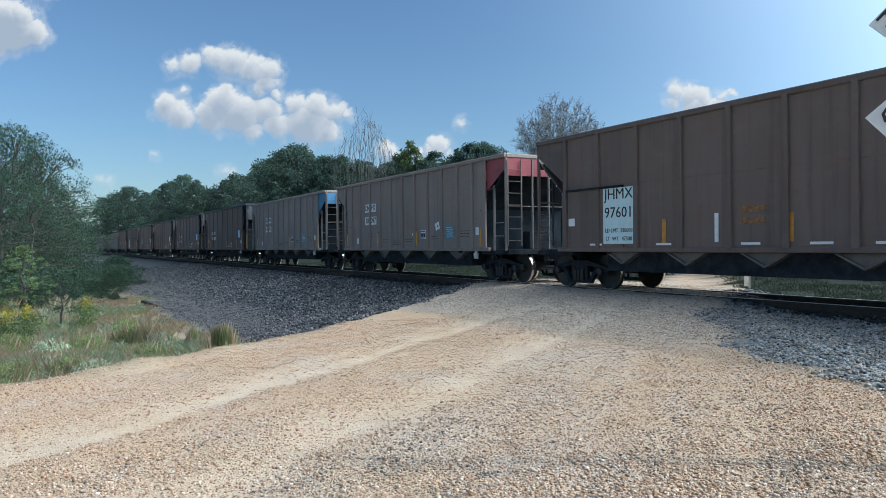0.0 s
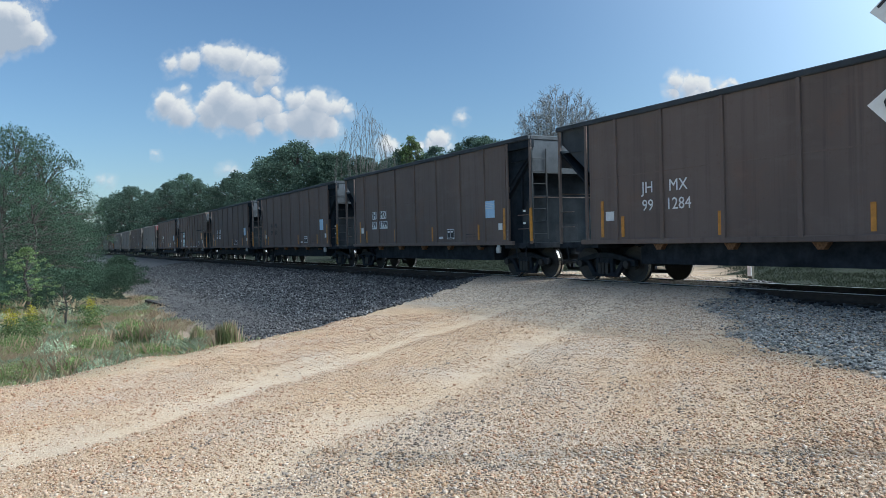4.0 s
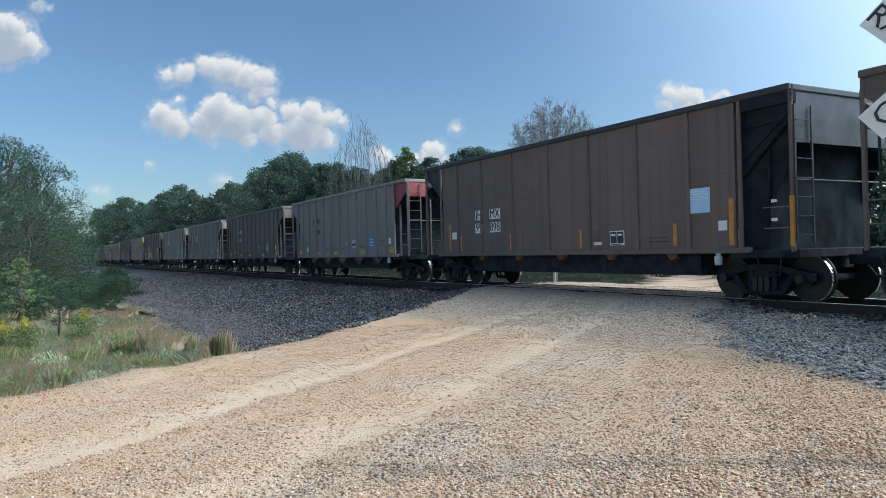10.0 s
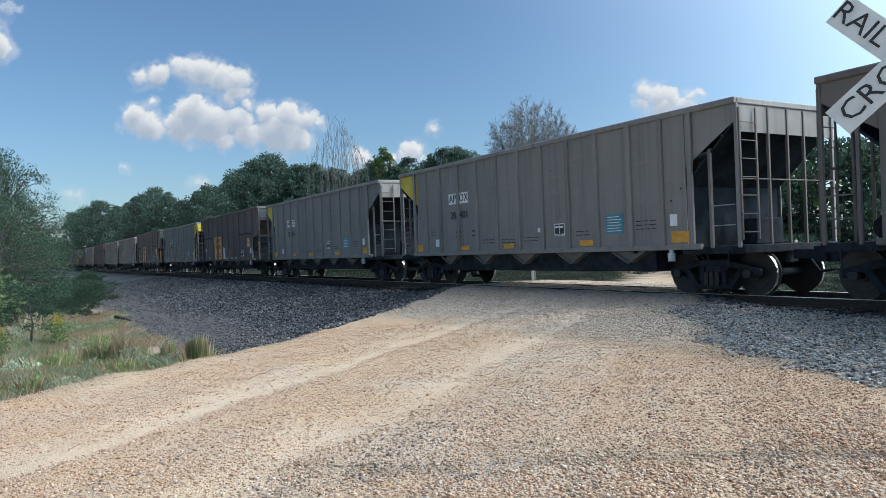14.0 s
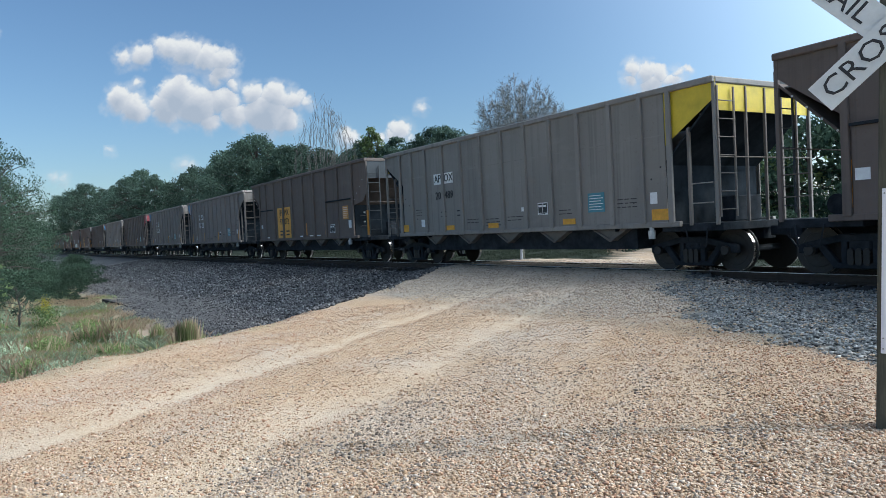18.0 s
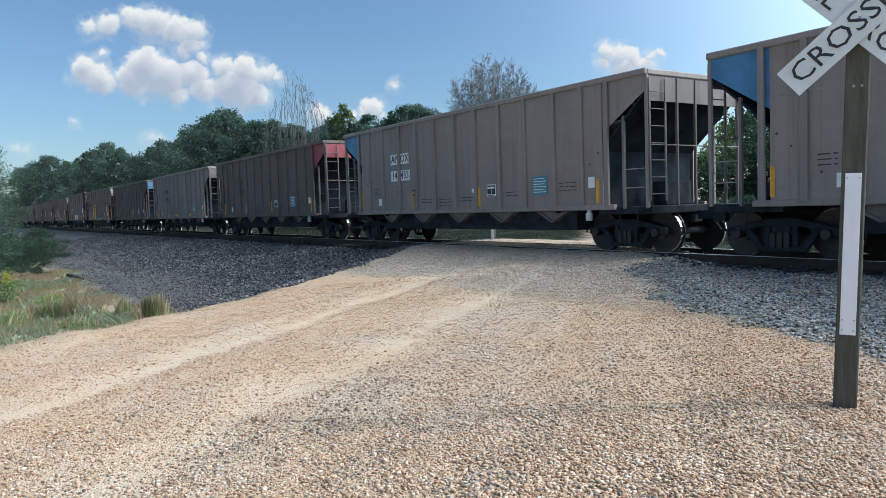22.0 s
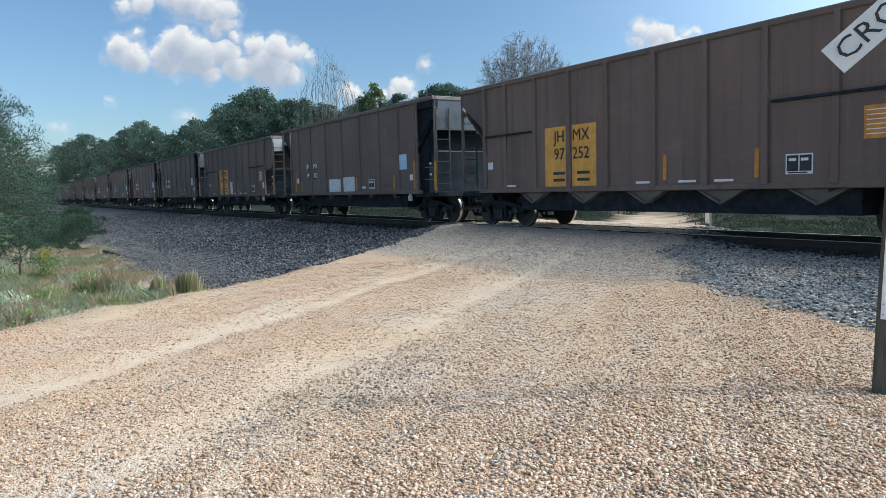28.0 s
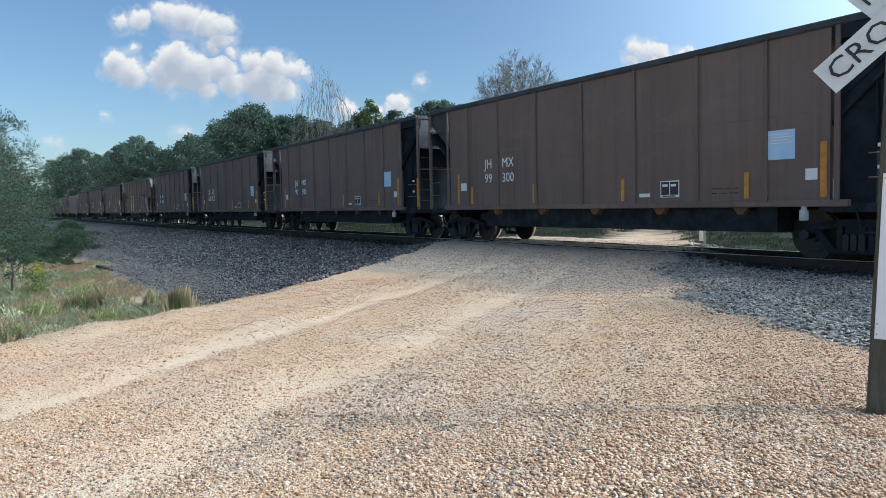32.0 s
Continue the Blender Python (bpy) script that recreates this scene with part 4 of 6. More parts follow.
def marks_c(car, text, number, plates=3, yellow=True, teal=TEAL, ink=None, sticker=False):
    """Marks on white plates, teal placard, yellow sill marks."""
    a, b = -10.68, -10.03
    rows = ((2.78, text), (2.24, number))
    for i, (z, t) in enumerate(rows):
        col = ink or INK
        for x, s in ((a, t[:2]), (b, t[2:])):
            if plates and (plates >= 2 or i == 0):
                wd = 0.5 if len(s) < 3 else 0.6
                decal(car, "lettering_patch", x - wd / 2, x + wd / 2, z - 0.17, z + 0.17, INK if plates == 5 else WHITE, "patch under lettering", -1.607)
            letters(car, s, x, z, 0.25, WHITE if plates == 5 else col)
    if sticker:
        def ring(bm):
            n, out, ins = 20, [], []
            for i in range(n):
                a, r = 6.28319 * i / n, 0.15 + 0.03 * math.sin(5.0 * i)
                out.append((r * 1.15 * math.cos(a), r * math.sin(a)))
                ins.append((0.055 * math.cos(a) + 0.03, 0.045 * math.sin(a)))
            for i in range(n):
                k = (i + 1) % n
                slab(bm, [out[i], out[k], ins[k], ins[i]], -0.004, 0)
        put("paint_splash", cached("splash", ring, WHITE), car, (-4.36, -1.606, 1.86), "ragged ring of splashed white paint")
    for x, z, w, rows in ((-2.45, 1.65, 0.6, 3), (-4.55, 1.5, 0.5, 2), (-6.65, 1.42, 0.7, 2), (-7.7, 1.4, 0.7, 3), (-8.75, 1.42, 0.6, 2), (-12.0, 1.85, 0.35, 3)):
        small_print(car, x, z, w, rows)
    placard(car, -3.72, -3.16, 1.40, 1.86, teal, 1)
    info_box(car, -5.44, 1.58, 0.40, 0.32)
    decal(car, "white_tag", -6.35, -6.1, 1.55, 1.66, WHITE, "small white tag")
    decal(car, "white_tag", -11.85, -11.62, 1.28, 1.52, WHITE)
    decal(car, "white_tag", -1.75, -1.55, 1.5, 1.75, WHITE)
    for x0, x1 in ((-9.6, -9.35), (-10.55, -10.25)):
        for z in (1.72, 1.58):
            decal(car, "print_line", x0, x1, z - 0.02, z + 0.02, INK)
    if yellow:
        for x0, x1 in ((-13.1, -12.75), (-10.26, -9.8), (-7.95, -7.45), (-4.66, -4.2), (-1.72, -1.24)):
            decal(car, "yellow_mark", x0, x1, 1.14, 1.28 if x0 > -13 and x1 < -1.5 else 1.38, ORANGE, "orange sill mark")
    else:
        for x in (-13.0, -9.6, -6.0, -2.9, -1.45):
            decal(car, "yellow_mark", x - 0.05, x + 0.05, 1.15, 1.7, ORANGE, "orange visibility mark")


A = {"style": "A", "body": BROWN, "ends": SHADE_BLACK, "plate": COAL_GREY, "front_corner": BROWN, "rear_corner": DARK_BROWN, "chord": DARK_BROWN}
B = {"style": "B", "body": BROWN, "ends": COAL_GREY, "plate": SLATE, "front_corner": SHADE_BLACK, "rear_corner": COAL_GREY, "chord": COAL_GREY}
C = {"style": "C", "body": TAUPE, "ends": DUSKY, "front_corner": TAUPE, "rear_corner": TAUPE}
LABEL = {"A": "weathered brown coal hopper car with a painted panel", "B": "rust-brown open-top coal hopper car with a pale blue placard", "C": "ribbed coal hopper car with a teal placard"}
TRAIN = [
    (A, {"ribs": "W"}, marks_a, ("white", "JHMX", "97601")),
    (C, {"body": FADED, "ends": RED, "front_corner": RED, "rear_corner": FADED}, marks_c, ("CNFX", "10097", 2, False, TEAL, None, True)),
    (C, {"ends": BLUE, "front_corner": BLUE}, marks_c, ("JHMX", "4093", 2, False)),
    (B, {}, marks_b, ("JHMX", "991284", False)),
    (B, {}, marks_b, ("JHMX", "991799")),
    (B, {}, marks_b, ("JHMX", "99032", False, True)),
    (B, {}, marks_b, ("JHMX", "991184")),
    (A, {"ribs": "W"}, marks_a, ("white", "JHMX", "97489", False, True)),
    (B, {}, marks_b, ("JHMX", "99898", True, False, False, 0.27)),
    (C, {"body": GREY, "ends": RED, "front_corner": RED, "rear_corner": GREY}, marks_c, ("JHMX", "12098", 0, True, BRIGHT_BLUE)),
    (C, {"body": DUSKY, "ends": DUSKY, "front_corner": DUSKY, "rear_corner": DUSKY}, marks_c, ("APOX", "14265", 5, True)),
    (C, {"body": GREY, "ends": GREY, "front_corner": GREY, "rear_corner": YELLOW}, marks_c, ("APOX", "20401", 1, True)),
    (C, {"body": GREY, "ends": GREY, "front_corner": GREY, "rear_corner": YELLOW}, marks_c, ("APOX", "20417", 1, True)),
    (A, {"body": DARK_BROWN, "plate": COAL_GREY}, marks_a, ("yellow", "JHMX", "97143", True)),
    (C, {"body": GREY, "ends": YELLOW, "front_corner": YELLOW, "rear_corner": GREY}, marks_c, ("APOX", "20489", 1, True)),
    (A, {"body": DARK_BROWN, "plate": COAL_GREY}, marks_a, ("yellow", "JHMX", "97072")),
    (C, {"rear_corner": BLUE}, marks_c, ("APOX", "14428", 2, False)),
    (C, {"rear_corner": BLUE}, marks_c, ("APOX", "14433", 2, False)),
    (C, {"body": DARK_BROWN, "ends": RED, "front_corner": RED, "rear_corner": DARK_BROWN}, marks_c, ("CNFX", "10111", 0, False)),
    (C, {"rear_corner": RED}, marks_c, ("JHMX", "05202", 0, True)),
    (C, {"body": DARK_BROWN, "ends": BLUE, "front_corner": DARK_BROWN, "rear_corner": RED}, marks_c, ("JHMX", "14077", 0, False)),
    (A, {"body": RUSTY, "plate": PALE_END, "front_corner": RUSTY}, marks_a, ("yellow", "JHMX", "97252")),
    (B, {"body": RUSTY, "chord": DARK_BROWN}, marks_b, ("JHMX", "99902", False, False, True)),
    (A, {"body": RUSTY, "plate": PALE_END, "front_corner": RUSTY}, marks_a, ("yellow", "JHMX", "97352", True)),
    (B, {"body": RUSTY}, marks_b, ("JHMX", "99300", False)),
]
SPACING = 16.0
cars = []
OFFSET = {0: -0.1, 1: -0.2, 2: -0.12, 5: 0.1, 8: 0.2, 14: 0.2, 15: 0.2, 17: 0.15, 19: 0.25, 22: -0.1, 23: -0.4, 24: -0.55}
for k in range(43):
    if k < len(TRAIN):
        base, change, marks, args = TRAIN[k]
        spec = {**base, **change}
        car = new("hopper_car")
        car_shell(car, spec)
        marks(car, *args)
        hue = {BROWN: "brown", DARK_BROWN: "dark brown", GREY: "pale grey", TAUPE: "grey-brown", DUSKY: "dusky grey-brown", FADED: "faded brown", RUSTY: "rust-brown"}[spec["body"]]
        label = LABEL[base["style"]] if base["style"] != "C" else hue + " " + LABEL["C"]
        tagged(car, label, "railcar", group="coal cars of the train")
    else:
        src = cars[[24, 6, 24, 21, 8, 3, 24, 19, 6, 24, 13, 10, 6, 3, 17, 24, 8, 21][k - 25]]
        car = copy_thing(src, pose(0, 0, 0))
        WHEELSETS += [c for c in car.children if c.name.split(".")[0] == "wheelset"]
    cars.append(car)

# ---- stones ----
ICO_V, ICO_F = None, None


def ico():
    global ICO_V, ICO_F
    bm = bmesh.new()
    bmesh.ops.create_icosphere(bm, subdivisions=1, radius=1.0)
    bm.verts.ensure_lookup_table()
    ICO_V = np.array([v.co[:] for v in bm.verts])
    ICO_F = np.array([[v.index for v in f.verts] for f in bm.faces])
    bm.free()


ico()


def fast_mesh(verts, faces, mat, smooth_=False):
    me = bpy.data.meshes.new("mesh")
    n, k = faces.shape
    me.vertices.add(len(verts))
    me.vertices.foreach_set("co", verts.reshape(-1).astype(np.float32))
    me.loops.add(n * k)
    me.loops.foreach_set("vertex_index", faces.reshape(-1).astype(np.int32))
    me.polygons.add(n)
    me.polygons.foreach_set("loop_start", (np.arange(n) * k).astype(np.int32))
    me.update(calc_edges=True)
    me.validate()
    me.materials.append(mat)
    if smooth_:
        me.shade_smooth()
    return me


OCTA_V = np.array([(1, 0, 0), (-1, 0, 0), (0, 1, 0), (0, -1, 0), (0, 0, 1), (0, 0, -1)], float) * 1.15
OCTA_F = np.array([(0, 2, 4), (2, 1, 4), (1, 3, 4), (3, 0, 4), (2, 0, 5), (1, 2, 5), (3, 1, 5), (0, 3, 5)])


def stones(x, y, r, rs, mat, flat=0.65, sunk=0.3, angular=False):
    """Rough pebbles, or sharp chips, of radius r at (x, y) on the ground."""
    n = len(x)
    base, tris = (OCTA_V, OCTA_F) if angular else (ICO_V, ICO_F)
    z = height(x, y)
    q = rs.normal(size=(n, 4))
    q /= np.linalg.norm(q, axis=1, keepdims=True)
    a, b, c, d = q.T
    R = np.stack([np.stack([1 - 2 * (c * c + d * d), 2 * (b * c - a * d), 2 * (b * d + a * c)], -1), np.stack([2 * (b * c + a * d), 1 - 2 * (b * b + d * d), 2 * (c * d - a * b)], -1), np.stack([2 * (b * d - a * c), 2 * (c * d + a * b), 1 - 2 * (b * b + c * c)], -1)], 1)
    v = base[None] + rs.uniform(-0.33, 0.33, (n, len(base), 3)) * (1.0 if angular else 1.15)
    v = v * rs.uniform(0.55, 1.3, (n, 1, 3))
    v = np.einsum("nij,nkj->nki", R, v) * r[:, None, None]
    v[:, :, 2] *= flat
    v += np.stack([x, y, z + r * flat * (1 - 2 * sunk)], -1)[:, None, :]
    f = tris[None] + (np.arange(n) * len(base))[:, None, None]
    return fast_mesh(v.reshape(-1, 3), f.reshape(-1, 3), mat)


def stone_material(name, stops, rough=0.85, patch_col=None):
    m, nt, b = material(name, rough)
    b.inputs["Specular IOR Level"].default_value = 0.2
    g = nt.nodes.new("ShaderNodeNewGeometry")
    c = ramp(nt, g.outputs["Random Per Island"], stops)
    c = mixed(nt, noise_of(nt, 60, 3, 0.6, world=True), c, mixed(nt, 0.5, c, (0.2, 0.17, 0.14), "MULTIPLY"), "MIX") if patch_col is None else mixed(nt, ramp(nt, noise_of(nt, 0.55, 5, 0.6, world=True), [(0.45, (0, 0, 0)), (0.7, (0.6, 0.6, 0.6))]), c, patch_col)
    nt.links.new(c, b.inputs["Base Color"])
    bump(nt, b, noise_of(nt, 180, 3, 0.6, world=True), 0.3, 0.004)
    return m


PEBBLE = stone_material("tan_pebbles", [(0.0, (0.294, 0.186, 0.116)), (0.25, (0.451, 0.293, 0.181)), (0.55, (0.573, 0.395, 0.258)), (0.85, (0.666, 0.493, 0.353)), (1.0, (0.764, 0.642, 0.525))])
PEBBLE_ORANGE = stone_material("orange_pink_pebbles", [(0.0, (0.314, 0.167, 0.104)), (0.3, (0.519, 0.288, 0.181)), (0.6, (0.637, 0.405, 0.267)), (1.0, (0.745, 0.558, 0.425))])
PEBBLE_DARK = stone_material("grey_brown_pebbles", [(0.0, (0.167, 0.130, 0.107)), (0.4, (0.274, 0.219, 0.181)), (0.8, (0.392, 0.321, 0.267)), (1.0, (0.539, 0.456, 0.389))])
BALLAST = stone_material("grey_ballast", [(0.0, (0.035, 0.033, 0.035)), (0.35, (0.085, 0.082, 0.085)), (0.7, (0.155, 0.15, 0.152)), (0.92, (0.25, 0.243, 0.242)), (1.0, (0.36, 0.35, 0.34))], 0.8)
# crossing gravel; its colour is raised to make up for the train's shadow
GRIT = stone_material("lightened_grey_tan_gravel", [(0.0, (0.314, 0.237, 0.186)), (0.25, (0.568, 0.432, 0.326)), (0.6, (0.686, 0.544, 0.425)), (0.85, (0.764, 0.632, 0.511)), (1.0, (0.784, 0.660, 0.543))])
BALLAST_PALE = stone_material("pale_grey_ballast", [(0.0, (0.075, 0.072, 0.07)), (0.25, (0.20, 0.193, 0.185)), (0.5, (0.36, 0.347, 0.33)), (0.75, (0.47, 0.45, 0.42)), (0.85, (0.56, 0.54, 0.51)), (0.9, (0.55, 0.42, 0.30)), (1.0, (0.45, 0.32, 0.22))], 0.8)
rs = np.random.RandomState(7)


def dark_share(x, y):
    """Grey-brown stones turned up between the wheel tracks."""
    q = np.array(GREY_BAND)
    u = x - np.interp(y, q[:, 0], q[:, 1])
    band = np.exp(-((u + 0.1) / 0.55) ** 2) * smooth(7.5, 4.5, y) * 0.75
    lines = sum(a * np.exp(-((u - c) / w) ** 2) for c, w, a in ((1.0, 0.16, 0.4), (1.9, 0.2, 0.5), (2.9, 0.22, 0.4), (-1.9, 0.15, 0.3)))
    return np.clip((band + lines * smooth(9.5, 7.5, y)) * (0.7 + 0.7 * wobble(x, y, 2.3, 13.0)) + 0.015, 0, 0.55)


def scatter_gravel(x, y, r, rs, angular, share_grey, share_orange):
    """Spread stones over four kinds by their shares at each place."""
    dark = rs.uniform(0, 1, len(x)) < dark_share(x, y)
    u = rs.uniform(0, 1, len(x))
    grey, orange = ~dark & (u < share_grey), ~dark & (u > 1 - share_orange)
    for pick, mat, label in ((dark, PEBBLE_DARK, "grey-brown pebbles spread over the road"), (grey, GRIT, "grey gravel stones spread over the road"), (orange, PEBBLE_ORANGE, "orange-pink pebbles spread over the road"), (~(dark | grey | orange), PEBBLE, "tan pebbles spread over the road")):
        if pick.sum():
            tagged(new("gravel", stones(x[pick], y[pick], r[pick], rs, mat, 0.62, 0.22, angular)), label, "gravel", kind="stuff")


# road gravel, denser towards the viewing side
n = 265000
rad = 3.5 + 11.5 * rs.uniform(0, 1, n) ** 1.3
ang = rs.uniform(radians(20), radians(100), n)
px, py = -rad * np.sin(ang), rad * np.cos(ang)
rm = np.maximum(masks(px, py)[0], masks(px + 0.45, py)[0])
rut_ = main_ruts(px, py) + 0.75 * track_share(px, py) + 0.12 * smooth(-5.5, -8.5, px)
keep = (rm > rs.uniform(0.1, 0.7, n)) & (rs.uniform(0, 1, n) > 0.85 * np.clip(rut_ * (0.8 + 0.4 * wobble(px, py, 2.6, 7.0)), 0, 1)) & (py < 12.6)
px, py, rad = px[keep], py[keep], rad[keep]
# coarser stones on the right-hand shoulder
coarse = np.clip((px + 6.8) / 3.5, 0, 1) * (1 - 0.6 * track_share(px, py)) * (0.6 + 0.4 * wobble(px, py, 1.7, 9.0))
pr = np.clip(0.0050 * np.exp(0.46 * rs.normal(size=len(px))) * (1 + 0.8 * coarse + 0.2 * np.clip((rad - 6) / 7, 0, 1)), 0.0026, 0.0165)
sg = np.clip(0.08 + 0.42 * grey_share(px, py), 0, 0.85)
so = np.clip(0.28 + 0.65 * orange_share(px, py), 0, 0.8) * (1 - sg)
big = pr > 0.0140
scatter_gravel(px[~big], py[~big], pr[~big], rs, True, sg[~big], so[~big])
scatter_gravel(px[big], py[big], pr[big], rs, False, sg[big], so[big])
# thinner gravel over the rest of the road
n = 60000
ox, oy = rs.uniform(-15, 9, n), rs.uniform(-9, 9, n)
oa, od = np.degrees(np.arctan2(-ox, oy)), np.hypot(ox, oy)
keep = (np.maximum(masks(ox, oy)[0], masks(ox + 0.45, oy)[0]) > rs.uniform(0.1, 0.7, n)) & ((oa < 20) | (oa > 100) | (od < 3.5)) & (rs.uniform(0, 1, n) < np.exp(-((od - 3) / 6) ** 2)) & (rs.uniform(0, 1, n) > 0.8 * np.clip(rut_share(ox, oy, 0.33), 0, 1))
ox, oy = ox[keep], oy[keep]
sg, so = np.clip(0.08 + 0.42 * grey_share(ox, oy), 0, 0.85), np.full(len(ox), 0.25)
scatter_gravel(ox, oy, np.clip(0.006 * np.exp(0.46 * rs.normal(size=len(ox))), 0.003, 0.0165), rs, True, sg, so)
# greyer crossing gravel up to the rail, lightened to weaken the train's shadow
n = 46000
cx, cy = rs.uniform(-21, -8, n), rs.uniform(7.0, 13.05, n)
rm, bmk = masks(cx, cy)
keep = (rm > rs.uniform(0.1, 0.7, n)) & (smooth(7.0, 9.8, cy) > rs.uniform(0, 1, n)) & (rs.uniform(0, 1, n) > 0.5 * np.clip(rut_share(cx, cy, 0.36), 0, 1))
cx, cy = cx[keep], cy[keep]
tagged(new("gravel", stones(cx, cy, 0.008 + 0.020 * rs.uniform(0, 1, len(cx)) ** 2.2, rs, GRIT, 0.65, 0.35, True)), "grey and tan gravel, lightened against the train's shadow, spread over the crossing", "gravel", kind="stuff")
# ballast to the right of the road and on the bank
n = 90000
bx, by = rs.uniform(-13, 1.5, n), rs.uniform(5.6, 12.7, n)
rm, bmk = masks(bx, by)
keep = (bmk + 0.25 * wobble(bx, by, 3.3, 5.0) > rs.uniform(0.05, 0.8, n)) & (edges(by)[1] < bx + 0.7) & (wobble(bx, by, 2.2, 3.0) < 0.55 + 0.5 * rs.uniform(0, 1, n))
bx, by = bx[keep], by[keep]
tagged(new("ballast", stones(bx, by, 0.008 + 0.022 * rs.uniform(0, 1, len(bx)) ** 1.7, rs, BALLAST_PALE, 0.62, 0.2, True)), "angular grey ballast stones heaped beside the track", "ballast", kind="stuff")
n = 105000
bx, by = -14 - 60 * rs.uniform(0, 1, n) ** 1.6, rs.uniform(3.2, 12.7, n)
rm, bmk = masks(bx, by)
keep = (bmk > rs.uniform(0.2, 0.95, n)) & (edges(by)[0] > bx - 0.4) & (0.45 * dusty_share(bx, by) < rs.uniform(0.1, 1.0, n))
bx, by = bx[keep], by[keep]
size = rs.uniform(0.016, 0.045, len(bx)) * (1 + np.clip((-bx - 20) / 40, 0, 1)) * (1 - 0.5 * dusty_share(bx, by))
tagged(new("ballast", stones(bx, by, size, rs, BALLAST, 0.85, 0.2, True)), "grey ballast stones covering the railway bank", "ballast", kind="stuff")
# between and beside the rails
n = 16000
bx, by = 12 - 60 * rs.uniform(0, 1, n), rs.uniform(12.3, 17.0, n)
keep = masks(bx, by)[0] < 0.4
bx, by = bx[keep], by[keep]
n = len(bx)
tagged(new("ballast", stones(bx, by, rs.uniform(0.02, 0.05, n), rs, BALLAST, 0.8, 0.25, True)), "grey ballast stones between the ties", "ballast", kind="stuff")

# gravel pad filling the crossing between and behind the rails
n = 15000
bx, by = rs.uniform(-22, -10.5, n), rs.uniform(13.2, 17.5, n)
keep = (masks(bx, by)[0] > rs.uniform(0.05, 0.8, n)) & (np.abs(np.abs(by - TRACK_Y) - 0.72) > 0.07)
bx, by = bx[keep], by[keep]
tagged(new("gravel", stones(bx, by, 0.008 + 0.022 * rs.uniform(0, 1, len(bx)) ** 2, rs, GRIT, 0.7, 0.25, True)), "pale gravel packed between the rails of the crossing", "gravel", kind="stuff")

# ---- plants ----


def leaf_material(name, dark, light, through=0.35, dry=None):
    m, nt, b = material(name, 0.85)
    b.inputs["Specular IOR Level"].default_value = 0.12
    g = nt.nodes.new("ShaderNodeNewGeometry")
    stops = [(0.0, dark), (0.75, light)] + ([(1.0, dry)] if dry else [(1.0, tuple(min(1, 1.35 * v) for v in light))])
    c = ramp(nt, g.outputs["Random Per Island"], stops)
    oi = nt.nodes.new("ShaderNodeObjectInfo")
    hue = node(nt, "ShaderNodeHueSaturation", Saturation=1.0)
    nt.links.new(c, hue.inputs["Color"])
    mr = node(nt, "ShaderNodeMapRange")
    mr.inputs[3].default_value, mr.inputs[4].default_value = 0.75, 1.3
    nt.links.new(oi.outputs["Random"], mr.inputs[0])
    nt.links.new(mr.outputs[0], hue.inputs["Value"])
    nt.links.new(hue.outputs[0], b.inputs["Base Color"])
    tr = nt.nodes.new("ShaderNodeBsdfTranslucent")
    nt.links.new(hue.outputs[0], tr.inputs["Color"])
    mx = node(nt, "ShaderNodeMixShader")
    mx.inputs[0].default_value = through
    nt.links.new(b.outputs[0], mx.inputs[1])
    nt.links.new(tr.outputs[0], mx.inputs[2])
    nt.links.new(mx.outputs[0], nt.nodes["Material Output"].inputs["Surface"])
    return m


# leaves of the far wood: distance haze is put into their bluish colour
LEAF = leaf_material("green_leaves", (0.058, 0.09, 0.07), (0.072, 0.108, 0.08), 0.32)
LEAF_NEAR = leaf_material("deep_green_leaves", (0.038, 0.064, 0.045), (0.056, 0.09, 0.058))
LEAF_PALE = leaf_material("yellow_green_leaves", (0.085, 0.125, 0.055), (0.16, 0.215, 0.09))
LEAF_SPARSE = leaf_material("dry_olive_leaves", (0.085, 0.09, 0.08), (0.14, 0.145, 0.13))
GRASS = leaf_material("green_grass", (0.25, 0.30, 0.12), (0.36, 0.42, 0.19), 0.45, (0.48, 0.44, 0.27))
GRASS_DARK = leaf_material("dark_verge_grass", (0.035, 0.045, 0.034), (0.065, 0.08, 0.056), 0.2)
DRY = leaf_material("reddish_dry_grass", (0.46, 0.34, 0.24), (0.57, 0.45, 0.32), 0.45, (0.44, 0.42, 0.26))
SAGE = leaf_material("grey_green_weeds", (0.28, 0.34, 0.22), (0.45, 0.51, 0.36), 0.35)
WEED_GREEN = leaf_material("fresh_green_weeds", (0.17, 0.23, 0.09), (0.30, 0.38, 0.16), 0.4)
FLOWER = leaf_material("yellow_flowers", (0.30, 0.265, 0.04), (0.43, 0.37, 0.06), 0.3)
BARK = plain("grey_brown_bark", (0.065, 0.057, 0.05), 0.95, 0.0, 0.4, 3.0, (4, 4, 0.7), 0.5)
BARK_GREY = plain("weathered_grey_wood", (0.12, 0.115, 0.105), 0.95, 0.0, 0.35, 3.0, (4, 4, 0.7), 0.4)
BARK_PALE = plain("bleached_dead_wood", (0.15, 0.15, 0.148), 0.95, 0.0, 0.35, 3.0, (4, 4, 0.7), 0.4)


